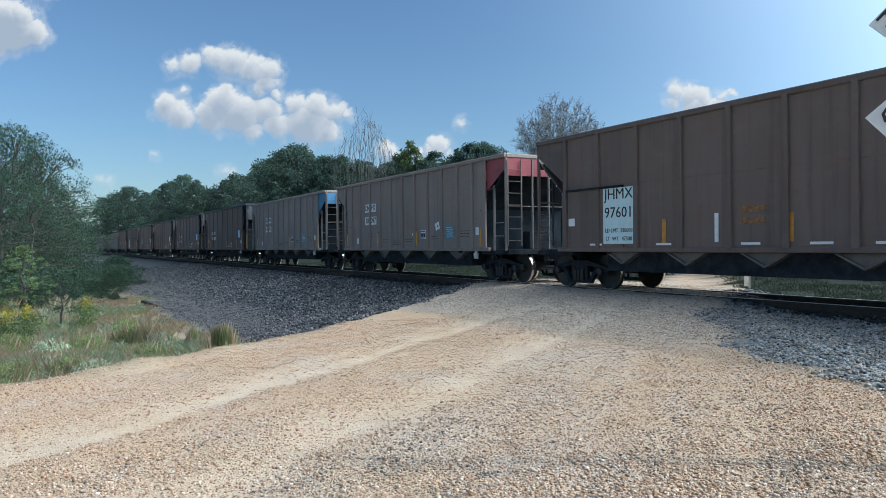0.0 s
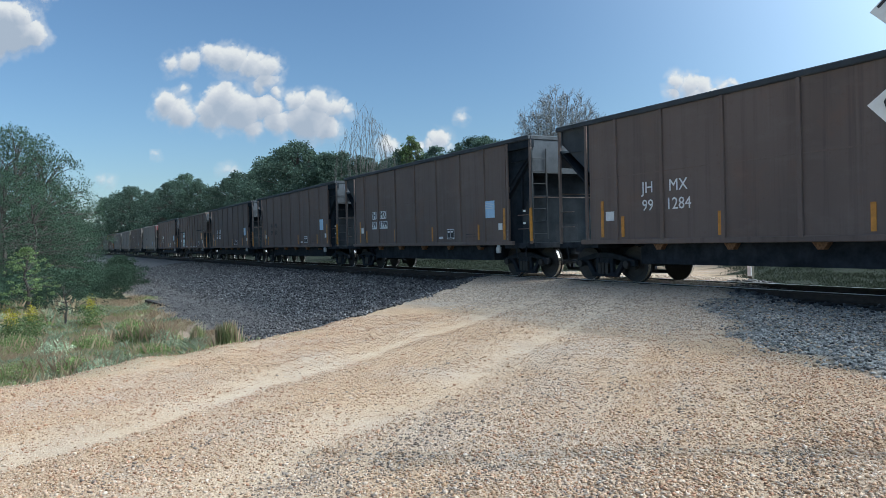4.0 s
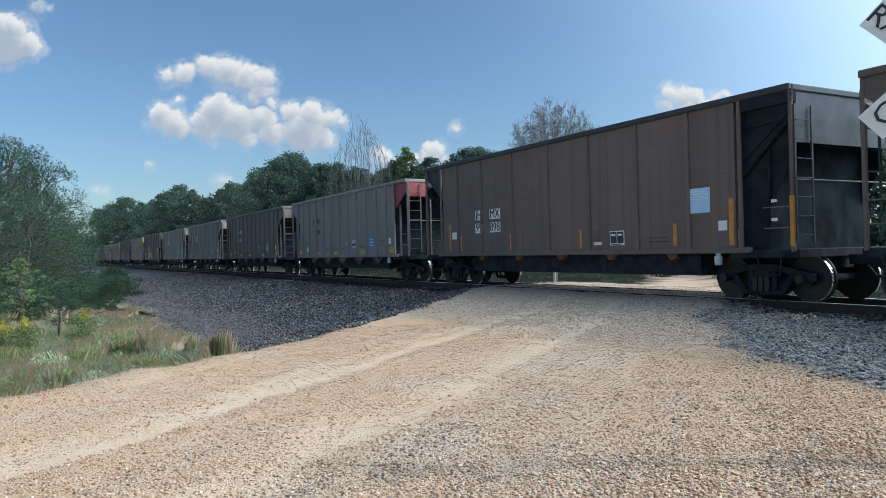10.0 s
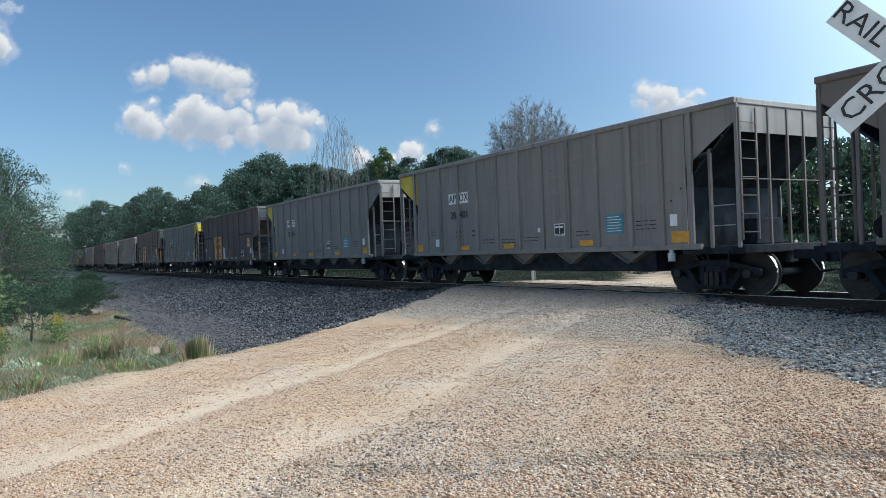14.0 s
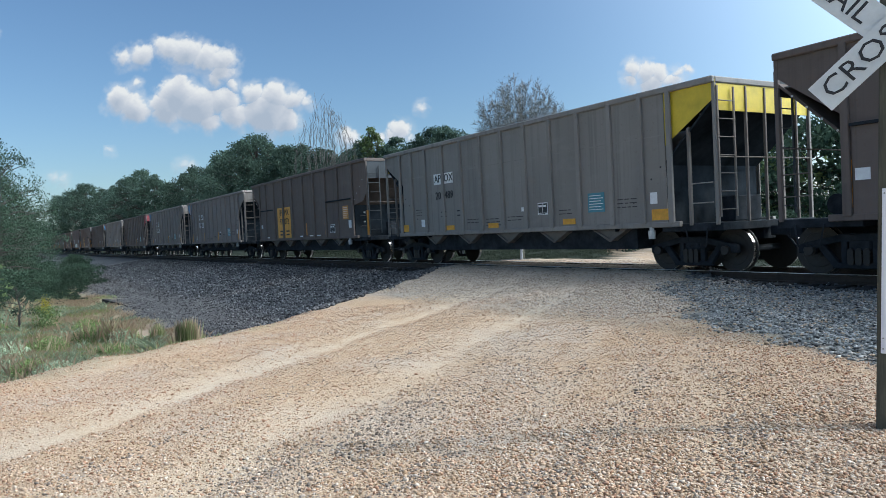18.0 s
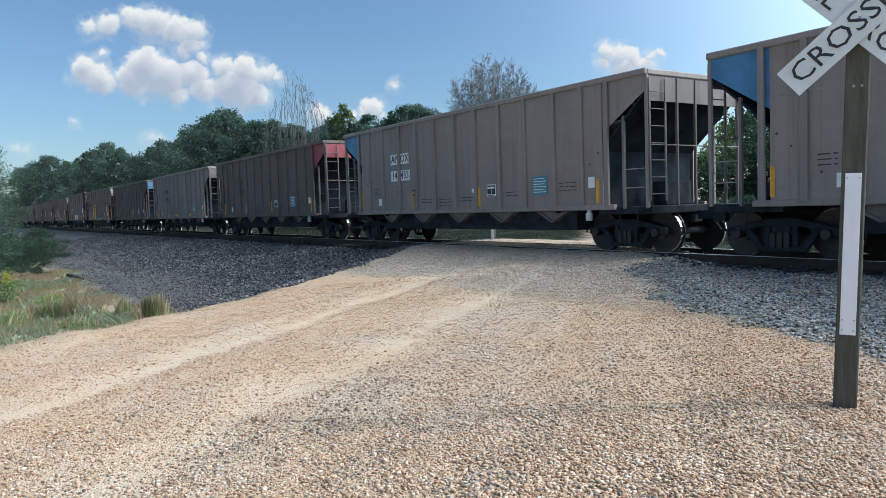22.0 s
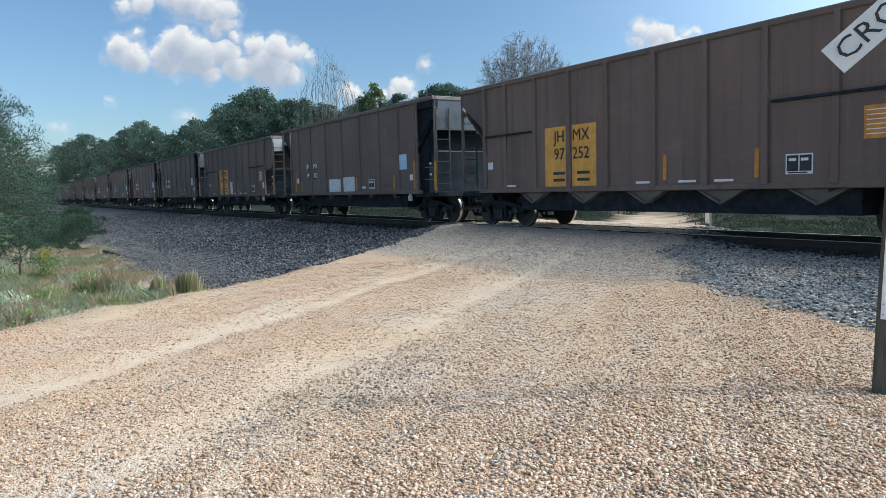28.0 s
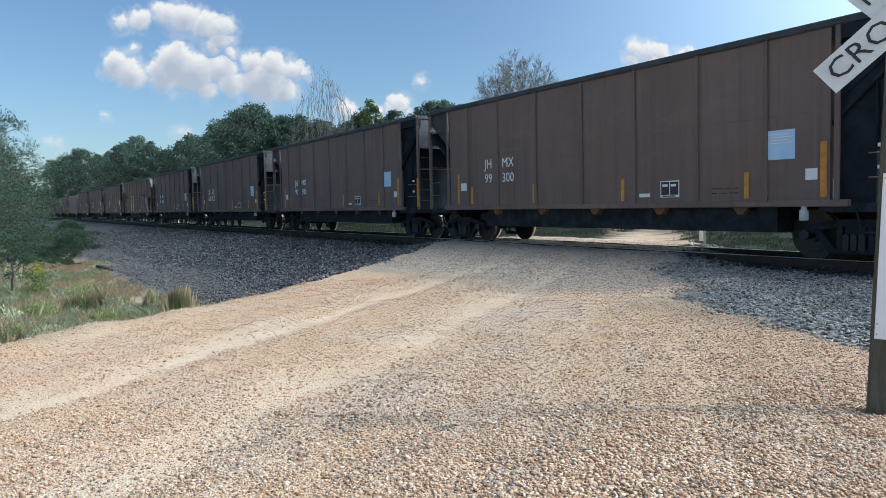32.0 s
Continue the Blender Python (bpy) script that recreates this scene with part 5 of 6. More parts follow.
def leaf_quads(centres, size, rs, droop=0.2):
    n = len(centres)
    u = rs.normal(size=(n, 3))
    u /= np.linalg.norm(u, axis=1, keepdims=True)
    w = np.cross(u, rs.normal(size=(n, 3)))
    w /= np.linalg.norm(w, axis=1, keepdims=True)
    s = size * rs.uniform(0.6, 1.35, (n, 1))
    c = np.asarray(centres)
    v = np.stack([c - u * s, c + w * s * 0.55, c + u * s, c - w * s * 0.55], 1)
    return v.reshape(-1, 3), np.arange(n * 4).reshape(n, 4)


def grow(rs, p, d, length, r, level, segs, twigs, spread, up):
    """Branch segments (p, q, r0, r1); ends gather in twigs."""
    steps = 3
    for i in range(steps):
        q = p + d * length / steps
        segs.append((p.copy(), q.copy(), r * (1 - 0.22 * i), r * (1 - 0.22 * (i + 1))))
        p = q
        d = d + rs.normal(size=3) * 0.12 + np.array([0, 0, up])
        d /= np.linalg.norm(d)
        if level > 0 and i > 0:
            for _ in range(2):
                e = d + rs.normal(size=3) * spread
                e /= np.linalg.norm(e)
                grow(rs, p, e, length * rs.uniform(0.55, 0.78), r * 0.5, level - 1, segs, twigs, spread, up)
        if level <= 1:
            twigs.append(p.copy())
    twigs.append(p.copy())


def wood_mesh(segs, mat, sides=5, least=0.0):
    bm = bmesh.new()
    for p, q, r0, r1 in segs:
        if r0 > least:
            tube(bm, p, q, max(r0, 0.009), max(r1, 0.008), sides)
    return mesh_of(bm, mat)


def tree_meshes(seed, tall, wide, clumps, leaves, leaf, mat, low=0.12, gappy=0.0, puff=(0.07, 0.16)):
    """Trunk with limbs, and a ragged crown of clumps round the limb ends."""
    rs = np.random.RandomState(seed)
    segs = []
    p = np.zeros(3)
    p[2] = -0.4
    path = []
    for i in range(6):
        q = np.array([rs.normal() * 0.03 * tall * i / 6, rs.normal() * 0.03 * tall * i / 6, tall * 0.86 * (i + 1) / 6])
        segs.append((p.copy(), q.copy(), 0.022 * tall * (1 - i / 7), 0.022 * tall * (1 - (i + 1) / 7)))
        path.append(q)
        p = q
    centres, sizes = [], []
    for i in range(clumps):
        h = low + (0.97 - low) * rs.uniform(0, 1) ** 0.85
        k = (h - low) / (1 - low)
        reach = wide * 0.5 * (0.42 + 0.75 * math.sin(math.pi * min(1, k * 0.85 + 0.18))) * rs.uniform(0.3, 1.22)
        if k > 0.8:
            reach *= (1 - k) / 0.2 * 0.8 + 0.2
        a = rs.uniform(0, 6.283)
        c = np.array([reach * math.cos(a), reach * math.sin(a), tall * h])
        if gappy and rs.uniform() < gappy * (0.3 + k):
            continue
        centres.append(c)
        sizes.append(wide * rs.uniform(*puff))
        if puff[0] < 0.05 and i % 4:
            continue
        j = min(5, int(max(0, h * 0.8) / 0.86 * 6))
        s0 = path[j] * 0.9
        mid = (s0 + c) / 2 + np.array([0, 0, 0.03 * tall])
        segs.append((s0, mid, 0.005 * tall, 0.003 * tall))
        segs.append((mid, c, 0.003 * tall, 0.001 * tall))
    pts = []
    for c, s in zip(centres, sizes):
        m = max(8, int(leaves * (s / (wide * 0.11)) ** 2))
        d = rs.normal(size=(m, 3))
        d *= (rs.uniform(0.35, 1.0, (m, 1)) / np.linalg.norm(d, axis=1, keepdims=True)) * s
        d[:, 2] *= 0.75
        pts.append(c + d)
    v, f = leaf_quads(np.concatenate(pts), leaf, rs)
    return wood_mesh(segs, BARK), fast_mesh(v, f, mat)


def tree(meshes, x, y, top, scale_h, wide=1.0, name="tree", label="broadleaf tree with dense dark green foliage", group="trees behind the railway", turn=None, z=None):
    t = new(name)
    g = height_at(x, y) if z is None else z
    k = (top - g) / scale_h
    t.matrix_world = Matrix.LocRotScale((x, y, g - 0.1), Euler((0, 0, (x * 12.9898 + y * 4.1) % 6.283 if turn is None else turn)), (k * wide, k * wide, k))
    put("trunk", meshes[0], t)
    put("crown", meshes[1], t)
    return tagged(t, label, "tree", group=group)


OAKS = [tree_meshes(10 + i, 10.0, w, 330, 110, 0.105, LEAF, 0.08, 0.12, (0.035, 0.105)) for i, w in enumerate((7.5, 6.0, 8.5, 5.5))]
PINE = [tree_meshes(20 + i, 10.0, 4.2, 260, 90, 0.095, LEAF, 0.2, 0.1, (0.04, 0.11)) for i in range(2)]
SPIRE = tree_meshes(31, 10.0, 3.6, 150, 60, 0.085, LEAF_PALE, 0.1, 0.15, (0.04, 0.12))
OPEN = [tree_meshes(40 + i, 10.0, 8.0, 330, 120, 0.07, LEAF_NEAR, 0.06, 0.42, (0.025, 0.10)) for i in range(3)]
BUSH = [tree_meshes(50 + i, 4.0, 6.0, 70, 60, 0.11, LEAF_NEAR, 0.05) for i in range(2)]
BUSH_PALE = tree_meshes(55, 4.0, 5.0, 60, 60, 0.10, LEAF_PALE, 0.05)

BACK = [(-299, 21, 20.2), (-269, 23, 19.7), (-254, 25.2, 20.9), (-238, 27.9, 18.6), (-228, 30.3, 17.9), (-188, 27.6, 17.6), (-178, 28.9, 18.0), (-172, 31.0, 16.9), (-167, 33.1, 14.3), (-156, 34.2, 15.6), (-146, 34.1, 15.6),
        (-136, 34.3, 15.4), (-123.4, 33.9, 16.3), (-113.1, 33.5, 16.9), (-106.8, 33.7, 16.6), (-104.3, 34.9, 15.4), (-99.8, 35.6, 14.3), (-97.2, 36.9, 14.3), (-94.7, 38.0, 13.1), (-92.1, 39.0, 13.0), (-89.2, 40.6, 12.6)]
for i, (x, y, top) in enumerate(BACK):
    tree(OAKS[i % 4], x, y, top + 0.3, 10.0, 0.95 if i > 4 else 1.15)
SKYLINE = [(-85.8, 40.8, 13.6, 0), (-84.9, 41.3, 14.2, 2), (-83.5, 41.0, 15.3, 2), (-82.5, 41.2, 14.4, 2), (-81.9, 41.8, 12.6, 1), (-79.4, 42.4, 13.4, 1), (-76.9, 42.8, 11.6, 0), (-74.6, 42.8, 13.2, 0), (-72.1, 43.1, 13.4, 0), (-69.6, 43.3, 13.3, 0), (-67.2, 43.4, 12.3, 0), (-64.9, 43.3, 11.0, 0)]
for i, (x, y, top, k) in enumerate(SKYLINE):
    if k == 2:
        tree(SPIRE, x, y, top, 10.0, 0.9, label="slender yellow-green young tree above the skyline")
    elif k == 1:
        tree(PINE[i % 2], x, y, top, 10.0, 1.0, label="narrow dark green tree on the skyline")
    else:
        tree(OAKS[i % 4], x, y, top, 10.0, 0.75)
# second row behind, closing the view low down
rs = np.random.RandomState(12)
for i in range(34):
    x = -60 - 8.2 * i + rs.uniform(-2, 2)
    y = 52 + rs.uniform(-3, 6) - (0.05 * (-60 - x))
    tree(OAKS[i % 4], x, y, rs.uniform(9.5, 11.0) + 0.018 * (-60 - x), 10.0, 1.15, label="dark green tree in the wood behind the railway")
for i in range(22):
    x = -46 - 9.5 * i + rs.uniform(-2, 2)
    tree(BUSH[i % 2], x, rs.uniform(25, 31), rs.uniform(3.0, 4.6), 4.0, 1.1, "bush", "dense dark green bush at the edge of the wood", "bushes behind the railway")
LOW = [(-52.4, 36.7, 6.3), (-49.3, 37.6, 5.6), (-46.2, 38.3, 5.6), (-43.2, 38.7, 5.0), (-40.1, 39.1, 5.0), (-38.3, 39.3, 4.4), (-34.7, 39.2, 2.3), (-32.3, 38.8, 2.3), (-28.5, 38.6, 4.2), (-26.5, 38.8, 6.2), (-24.3, 39.0, 6.8), (-22.1, 39.2, 6.4), (-18.9, 40.3, 5.6), (-15, 41, 5.5), (-11, 42, 5.5), (-6, 42, 5.0), (0, 43, 5.0), (6, 43, 5.0)]
for i, (x, y, top) in enumerate(LOW):
    tree(BUSH[i % 2] if i % 3 else BUSH_PALE, x, y, top, 4.0, 0.95, "bush", "tall green bush behind the crossing", "bushes behind the railway")
for i in range(12):
    tree(BUSH[i % 2], -46 + 5 * i + rs.uniform(-1, 1), rs.uniform(30, 34), rs.uniform(1.0, 1.8), 4.0, 1.3, "bush", "low green bush behind the crossing", "bushes behind the railway")

# leafless trees against the sky
rs = np.random.RandomState(4)
segs, twigs = [(np.array([0, 0, -0.5]), np.array([0, 0.1, 6.5]), 0.30, 0.24)], []


def bend(p, q, sag, r0, r1, n=4):
    """A branch from p to q in n pieces, bowed upwards."""
    last = p
    for i in range(1, n + 1):
        k = i / n
        c = p * (1 - k) + q * k + np.array([0, 0, sag * math.sin(math.pi * k)]) + (rs.normal(size=3) * 0.06 if i < n else 0)
        segs.append((last, c, r0 + (r1 - r0) * (i - 1) / n, r0 + (r1 - r0) * k))
        last = c


for i in range(84):
    # tips spread evenly over a dome
    h = (i + 0.5) / 84
    a, e = i * 2.39996 + rs.uniform(-0.15, 0.15), math.asin(min(0.99, 0.02 + 0.98 * h))
    R = rs.uniform(4.15, 4.5)
    tip = np.array([R * math.cos(a) * math.cos(e), R * math.sin(a) * math.cos(e), 11.35 + 1.0 * R * math.sin(e)])
    root = np.array([0, 0.1, rs.uniform(4.5, 8.5)])
    bend(root, tip, -0.5, 0.045, 0.014, 5)
    for j in range(12):
        k = rs.uniform(0.45, 1.0)
        p = root * (1 - k) + tip * k
        d = rs.normal(size=3) * 0.85 + (tip - root) / np.linalg.norm(tip - root) * 1.5 + np.array([0, 0, 0.3])
        q = p + d / np.linalg.norm(d) * rs.uniform(0.5, 1.1)
        bend(p, q, 0.1, 0.014, 0.010, 2)
        for _ in range(7):
            m = rs.uniform(0.3, 1.0)
            w = p * (1 - m) + q * m
            dd = rs.normal(size=3) * 0.95 + d / np.linalg.norm(d) * 1.1 + np.array([0, 0, 0.3])
            z = w + dd / np.linalg.norm(dd) * rs.uniform(0.3, 0.7)
            segs.append((w, z, 0.014, 0.011))
            twigs.append(z)
t = new("bare_tree")
t.matrix_world = pose(-60.1, 46.5, height_at(-60.1, 46.5), 0, 0, 40)
put("trunk", wood_mesh(segs, BARK_PALE, 3), t, label="pale trunk with many fine bare twigs")
tw = np.array(twigs)
tw = tw[rs.choice(len(tw), min(len(tw), 1100), replace=False)] + rs.normal(size=(min(len(tw), 1100), 3)) * 0.15
v, f = leaf_quads(tw, 0.045, rs)
put("crown", fast_mesh(v, f, LEAF_SPARSE), t, label="thin scatter of dry leaves")
tagged(t, "nearly leafless round-crowned tree rising above the wood", "tree")
t2 = copy_thing(t, pose(-66.5, 46.8, height_at(-66.5, 46.8) - 2.0, 0, 0, 160) @ Matrix.Diagonal((1, 1, 1, 1)))
t2.scale = (0.6, 0.6, 0.82)
tagged(t2, "smaller leafless tree beside the wood")

segs, twigs = [], []
rs = np.random.RandomState(9)
for i in range(46):
    # stems bow outwards and close in again towards the top
    a, R = rs.uniform(0, 6.283), 3.7 * rs.uniform(0.02, 1) ** 0.5
    H = 16.2 * (1 - 0.16 * (R / 3.7) ** 2) * rs.uniform(0.9, 1.0)
    r, sway = rs.uniform(0.02, 0.034), rs.uniform(0, 6.283)
    p = np.array([0.2 * math.cos(a), 0.2 * math.sin(a), -0.3])
    for k in range(1, 13):
        f = k / 12
        out = R * math.sin(math.pi * (0.04 + 0.70 * f ** 1.2)) + 0.1 * math.sin(9 * f + sway)
        q = np.array([math.cos(a + 0.3 * f) * out, math.sin(a + 0.3 * f) * out, H * f]) + rs.normal(size=3) * 0.05
        segs.append((p, q, r * (1.1 - f * 0.75), r * (1.1 - (f + 0.08) * 0.75)))
        if k > 5:
            for _ in range(2):
                e = (q - p) / np.linalg.norm(q - p) + rs.normal(size=3) * 0.3
                segs.append((q, q + e * rs.uniform(0.4, 1.1), 0.015, 0.011))
        p = q
t = new("dead_tree")
t.matrix_world = pose(-77.7, 32.5, height_at(-77.7, 32.5))
put("trunk", wood_mesh(segs, BARK_GREY, 4), t, label="cluster of thin pale upright stems")
tagged(t, "dead leafless tree of thin upright pale stems", "tree")

# trees and brush on the near side of the line
LEFT = [(-55.9, -4.2, 9.3, 0), (-54.9, -2.7, 9.7, 1), (-54.0, -1.4, 9.7, 2), (-56.0, -0.1, 9.3, 0), (-58.0, 0.0, 8.4, 1), (-62.0, 0.6, 7.0, 2), (-68, 1.3, 5.6, 0), (-48.0, -2.0, 6.2, 1), (-50.0, -0.5, 5.4, 2), (-54.0, 0.1, 4.6, 0), (-92, 2.6, 5.4, 1), (-115, 3.6, 6.0, 2), (-145, 4.8, 7.2, 0), (-75, 1.4, 4.3, 1), (-190, 6.5, 8.0, 2), (-43.9, -3.2, 5.0, 0), (-60, -6, 9, 1), (-63, -1, 9.0, 2)]
for i, (x, y, top, k) in enumerate(LEFT):
    tree(OPEN[k], x, y, top + 0.2, 10.0, 0.72 if top > 7 else 1.0, label="open-crowned green tree beside the railway bank", group="trees beside the bank")
BRUSH = [(-38.0, -1.3, 0.5), (-36.0, 0.0, 0.1), (-41, 1.5, -0.2), (-43, 0.8, 0.05), (-48, 2.4, 0.0), (-52.3, 3.7, 0.2), (-56, 4.2, 0.3), (-34.5, -2.4, 0.8), (-45, -0.8, 1.0), (-52, 2.0, 0.4), (-58, 2.6, 0.5), (-39, -3.2, 1.0), (-66, 3.2, 0.6), (-47, 1.4, 0.4), (-31.5, -3.0, 0.4), (-44, 2.6, -0.4), (-50, 3.2, -0.3), (-49.5, 3.9, 0.2), (-51.5, 4.5, 0.25), (-42.0, 2.6, -0.25), (-53.5, 2.6, 0.6), (-46.2, 3.4, -0.1), (-39.6, 3.2, -0.6), (-58.5, 5.0, 0.5), (-64, 5.4, 0.8), (-72, 5.9, 1.0)]
for i, (x, y, top) in enumerate(BRUSH):
    tree(BUSH[i % 2], x, y, top, 4.0, 1.25, "bush", "low green brush at the foot of the bank", "brush beside the bank")
tree(SPIRE, -33.0, -0.6, 1.9, 10.0, 1.5, "sapling", "bright yellow-green sapling in the brush", "brush beside the bank")
SPARSE = tree_meshes(45, 10.0, 8.0, 46, 34, 0.16, LEAF_NEAR, 0.3, 0.35)
tree(SPARSE, -27.0, 0.55, 0.75, 10.0, 1.25, "sapling", "small spreading sapling with a bent trunk", "brush beside the bank")

# grasses and weeds in the ditch


def blades(x, y, tall, rs, lean=0.35, wide=0.012, per=14, patch=0.14):
    """Tufts of bent blades at (x, y)."""
    n = len(x)
    X, Y = np.repeat(x, per) + rs.normal(size=n * per) * patch, np.repeat(y, per) + rs.normal(size=n * per) * patch
    H = np.repeat(tall, per) * rs.uniform(0.5, 1.15, n * per)
    Z = height(X, Y) - 0.02
    a = rs.uniform(0, 6.283, n * per)
    l = H * lean * rs.uniform(0.2, 1.2, n * per)
    sx, sy = -np.sin(a) * wide, np.cos(a) * wide
    base = np.stack([X, Y, Z], -1)
    side = np.stack([sx, sy, 0 * sx], -1)
    mid = base + np.stack([np.cos(a) * l * 0.35, np.sin(a) * l * 0.35, H * 0.6], -1)
    tip = base + np.stack([np.cos(a) * l, np.sin(a) * l, H], -1)
    v = np.stack([base - side, base + side, mid + side * 0.7, tip, mid - side * 0.7], 1)
    return v.reshape(-1, 3), np.arange(n * per * 5).reshape(-1, 5)


def meadow(name, n, x0, x1, y0, y1, tall, mat, label, seed, noise_cut, wide=0.012, per=14, lean=0.35):
    rs = np.random.RandomState(seed)
    x, y = x0 + (x1 - x0) * rs.uniform(0, 1, n) ** 1.3, rs.uniform(y0, y1, n)
    rm, bk = masks(x, y)
    keep = (rm < 0.08) & (np.abs(x - edges(y)[0]) > 0.7 * (x > -30)) & (bk < 0.25 + 0.2 * rs.uniform(0, 1, n)) & (wobble(x, y, 0.9, seed * 1.7) + 0.5 * wobble(x, y, 2.3, seed) > noise_cut)
    x, y = x[keep], y[keep]
    v, f = blades(x, y, rs.uniform(0.6, 1.2, len(x)) * tall, rs, lean, wide, per)
    tagged(new(name, fast_mesh(v, f, mat)), label, "grass", kind="stuff")


meadow("grass", 9000, -11.5, -60, -9, 4.6, 0.15, GRASS, "green and straw-coloured grass in the ditch", 1, 0.25, 0.005, 24, 0.7)
meadow("dry_grass", 6500, -11.5, -42, -7, 4.4, 0.15, DRY, "reddish dry grass in the ditch", 2, -0.9, 0.004, 26, 0.7)
meadow("weeds", 2200, -11.5, -45, -8, 3.8, 0.2, SAGE, "grey-green leafy weeds in the ditch", 3, 0.1, 0.010, 30, 1.0)
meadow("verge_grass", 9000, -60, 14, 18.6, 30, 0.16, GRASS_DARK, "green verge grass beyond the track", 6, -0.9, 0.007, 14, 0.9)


def clump(name, x, y, tall, spread, mat, label, seed, n=40, flowers=False):
    rs = np.random.RandomState(seed)
    c = new(name)
    v, f = blades(x + rs.normal(size=n) * spread * 0.5, y + rs.normal(size=n) * spread * 0.5, np.full(n, tall), rs, 0.1, 0.005, 20, spread * 0.25)
    put("foliage", fast_mesh(v, f, mat), c)
    if not flowers:
        v, f = blades(x + rs.normal(size=n // 2) * spread * 0.5, y + rs.normal(size=n // 2) * spread * 0.5, np.full(n // 2, tall * 1.08), rs, 0.14, 0.004, 12, spread * 0.3)
        put("dry_grass", fast_mesh(v, f, DRY), c)
    if flowers:
        m = 520
        a = rs.normal(size=(m, 3)) * np.array([spread * 0.55, spread * 0.55, tall * 0.16])
        p = a + np.array([x, y, height_at(x, y) + tall * 0.85])
        v, f = leaf_quads(p, 0.028, rs)
        put("flower_spray", fast_mesh(v, f, FLOWER), c, label="bright yellow flower heads")
    return tagged(c, label, "plant")


clump("grass_clump", -16.8, 3.55, 0.85, 0.16, GRASS, "upright green grass clump at the road edge", 21, 90)
clump("grass_clump", -21.3, 3.7, 0.42, 0.12, GRASS, "small green grass clump on grey ballast", 22, 30)
def weed_mound(x, y, tall, spread, seed):
    """A soft low dome of small leaves."""
    rs = np.random.RandomState(seed)
    m = 2200
    d = rs.normal(size=(m, 3))
    d *= rs.uniform(0.5, 1.0, (m, 1)) / np.linalg.norm(d, axis=1, keepdims=True)
    p = np.abs(d) * np.array([0, 0, tall]) + d * np.array([spread, spread * 0.8, 0])
    p = p + np.array([x, y, 0])
    p[:, 2] += height(p[:, 0], p[:, 1])
    v, f = leaf_quads(p, 0.024, rs)
    c = new("weed_clump")
    put("foliage", fast_mesh(v, f, (SAGE, WEED_GREEN, GRASS, WEED_GREEN)[seed % 4]), c)
    v, f = blades(x + rs.normal(size=10) * spread * 0.4, y + rs.normal(size=10) * spread * 0.4, np.full(10, tall * 1.25), rs, 0.4, 0.004, 8, spread * 0.2)
    tagged(put("stalk", fast_mesh(v, f, DRY), c), kind="stuff")
    return tagged(c, "soft grey-green weed clump in the ditch", "plant", group="weeds in the ditch")


rs = np.random.RandomState(77)
for i in range(40):
    x, y = -13.5 - 22 * rs.uniform() ** 1.2, rs.uniform(-5, 3.2)
    if x < float(edges(np.array([y]))[0][0]) - 1.2:
        weed_mound(x, y, rs.uniform(0.2, 0.6), rs.uniform(0.3, 0.85), 60 + i)
for i, (x, y) in enumerate(((-16.6, 0.9), (-17.2, 0.5), (-14.9, -0.6), (-19.5, 2.3), (-20.4, 0.2), (-22.5, 1.9))):
    weed_mound(x, y, 0.34, 0.6, 40 + i)

def goldenrod(x, y, tall, seed):
    """Leafy stems topped by a compact yellow spray."""
    rs = np.random.RandomState(seed)
    c = new("goldenrod")
    z = height_at(x, y)
    m = 900
    p = rs.normal(size=(m, 3)) * np.array([0.2, 0.2, 0]) + np.array([x, y, z])
    p[:, 2] += tall * rs.uniform(0.05, 0.9, m)
    v, f = leaf_quads(p, 0.035, rs)
    put("foliage", fast_mesh(v, f, LEAF_PALE), c)
    p = rs.normal(size=(260, 3)) * np.array([0.09, 0.09, tall * 0.17]) + np.array([x, y, z + tall * 0.92])
    v, f = leaf_quads(p, 0.03, rs)
    tagged(put("flower_spray", fast_mesh(v, f, FLOWER), c, label="bright yellow flower heads"), kind="stuff")
    return tagged(c, "goldenrod with bright yellow heads in the ditch", "plant", group="goldenrods in the ditch")


for i, (x, y) in enumerate(((-25.3, -0.4), (-24.6, -0.9), (-26.9, 1.3))):
    goldenrod(x, y, 0.8, 30 + i)

# ---- clouds ----


def cloud_material():
    m = bpy.data.materials.new("cumulus")
    m.use_nodes = True
    nt = m.node_tree
    nt.nodes.remove(nt.nodes["Principled BSDF"])
    d = nt.nodes.new("ShaderNodeAttribute")
    d.attribute_name = "thick"
    s = nt.nodes.new("ShaderNodeAttribute")
    s.attribute_name = "lit"
    col = ramp(nt, s.outputs["Fac"], [(0.0, (0.50, 0.57, 0.68)), (0.45, (0.65, 0.69, 0.77)), (0.75, (0.80, 0.815, 0.86)), (1.0, (0.97, 0.965, 0.955))])
    em = node(nt, "ShaderNodeEmission", Strength=0.57)
    nt.links.new(col, em.inputs[0])
    tr = nt.nodes.new("ShaderNodeBsdfTransparent")
    mx = nt.nodes.new("ShaderNodeMixShader")
    nt.links.new(d.outputs["Fac"], mx.inputs[0])
    nt.links.new(tr.outputs[0], mx.inputs[1])
    nt.links.new(em.outputs[0], mx.inputs[2])
    nt.links.new(mx.outputs[0], nt.nodes["Material Output"].inputs[0])
    return m


LATTICE = np.random.RandomState(31).uniform(0, 1, (256, 256))


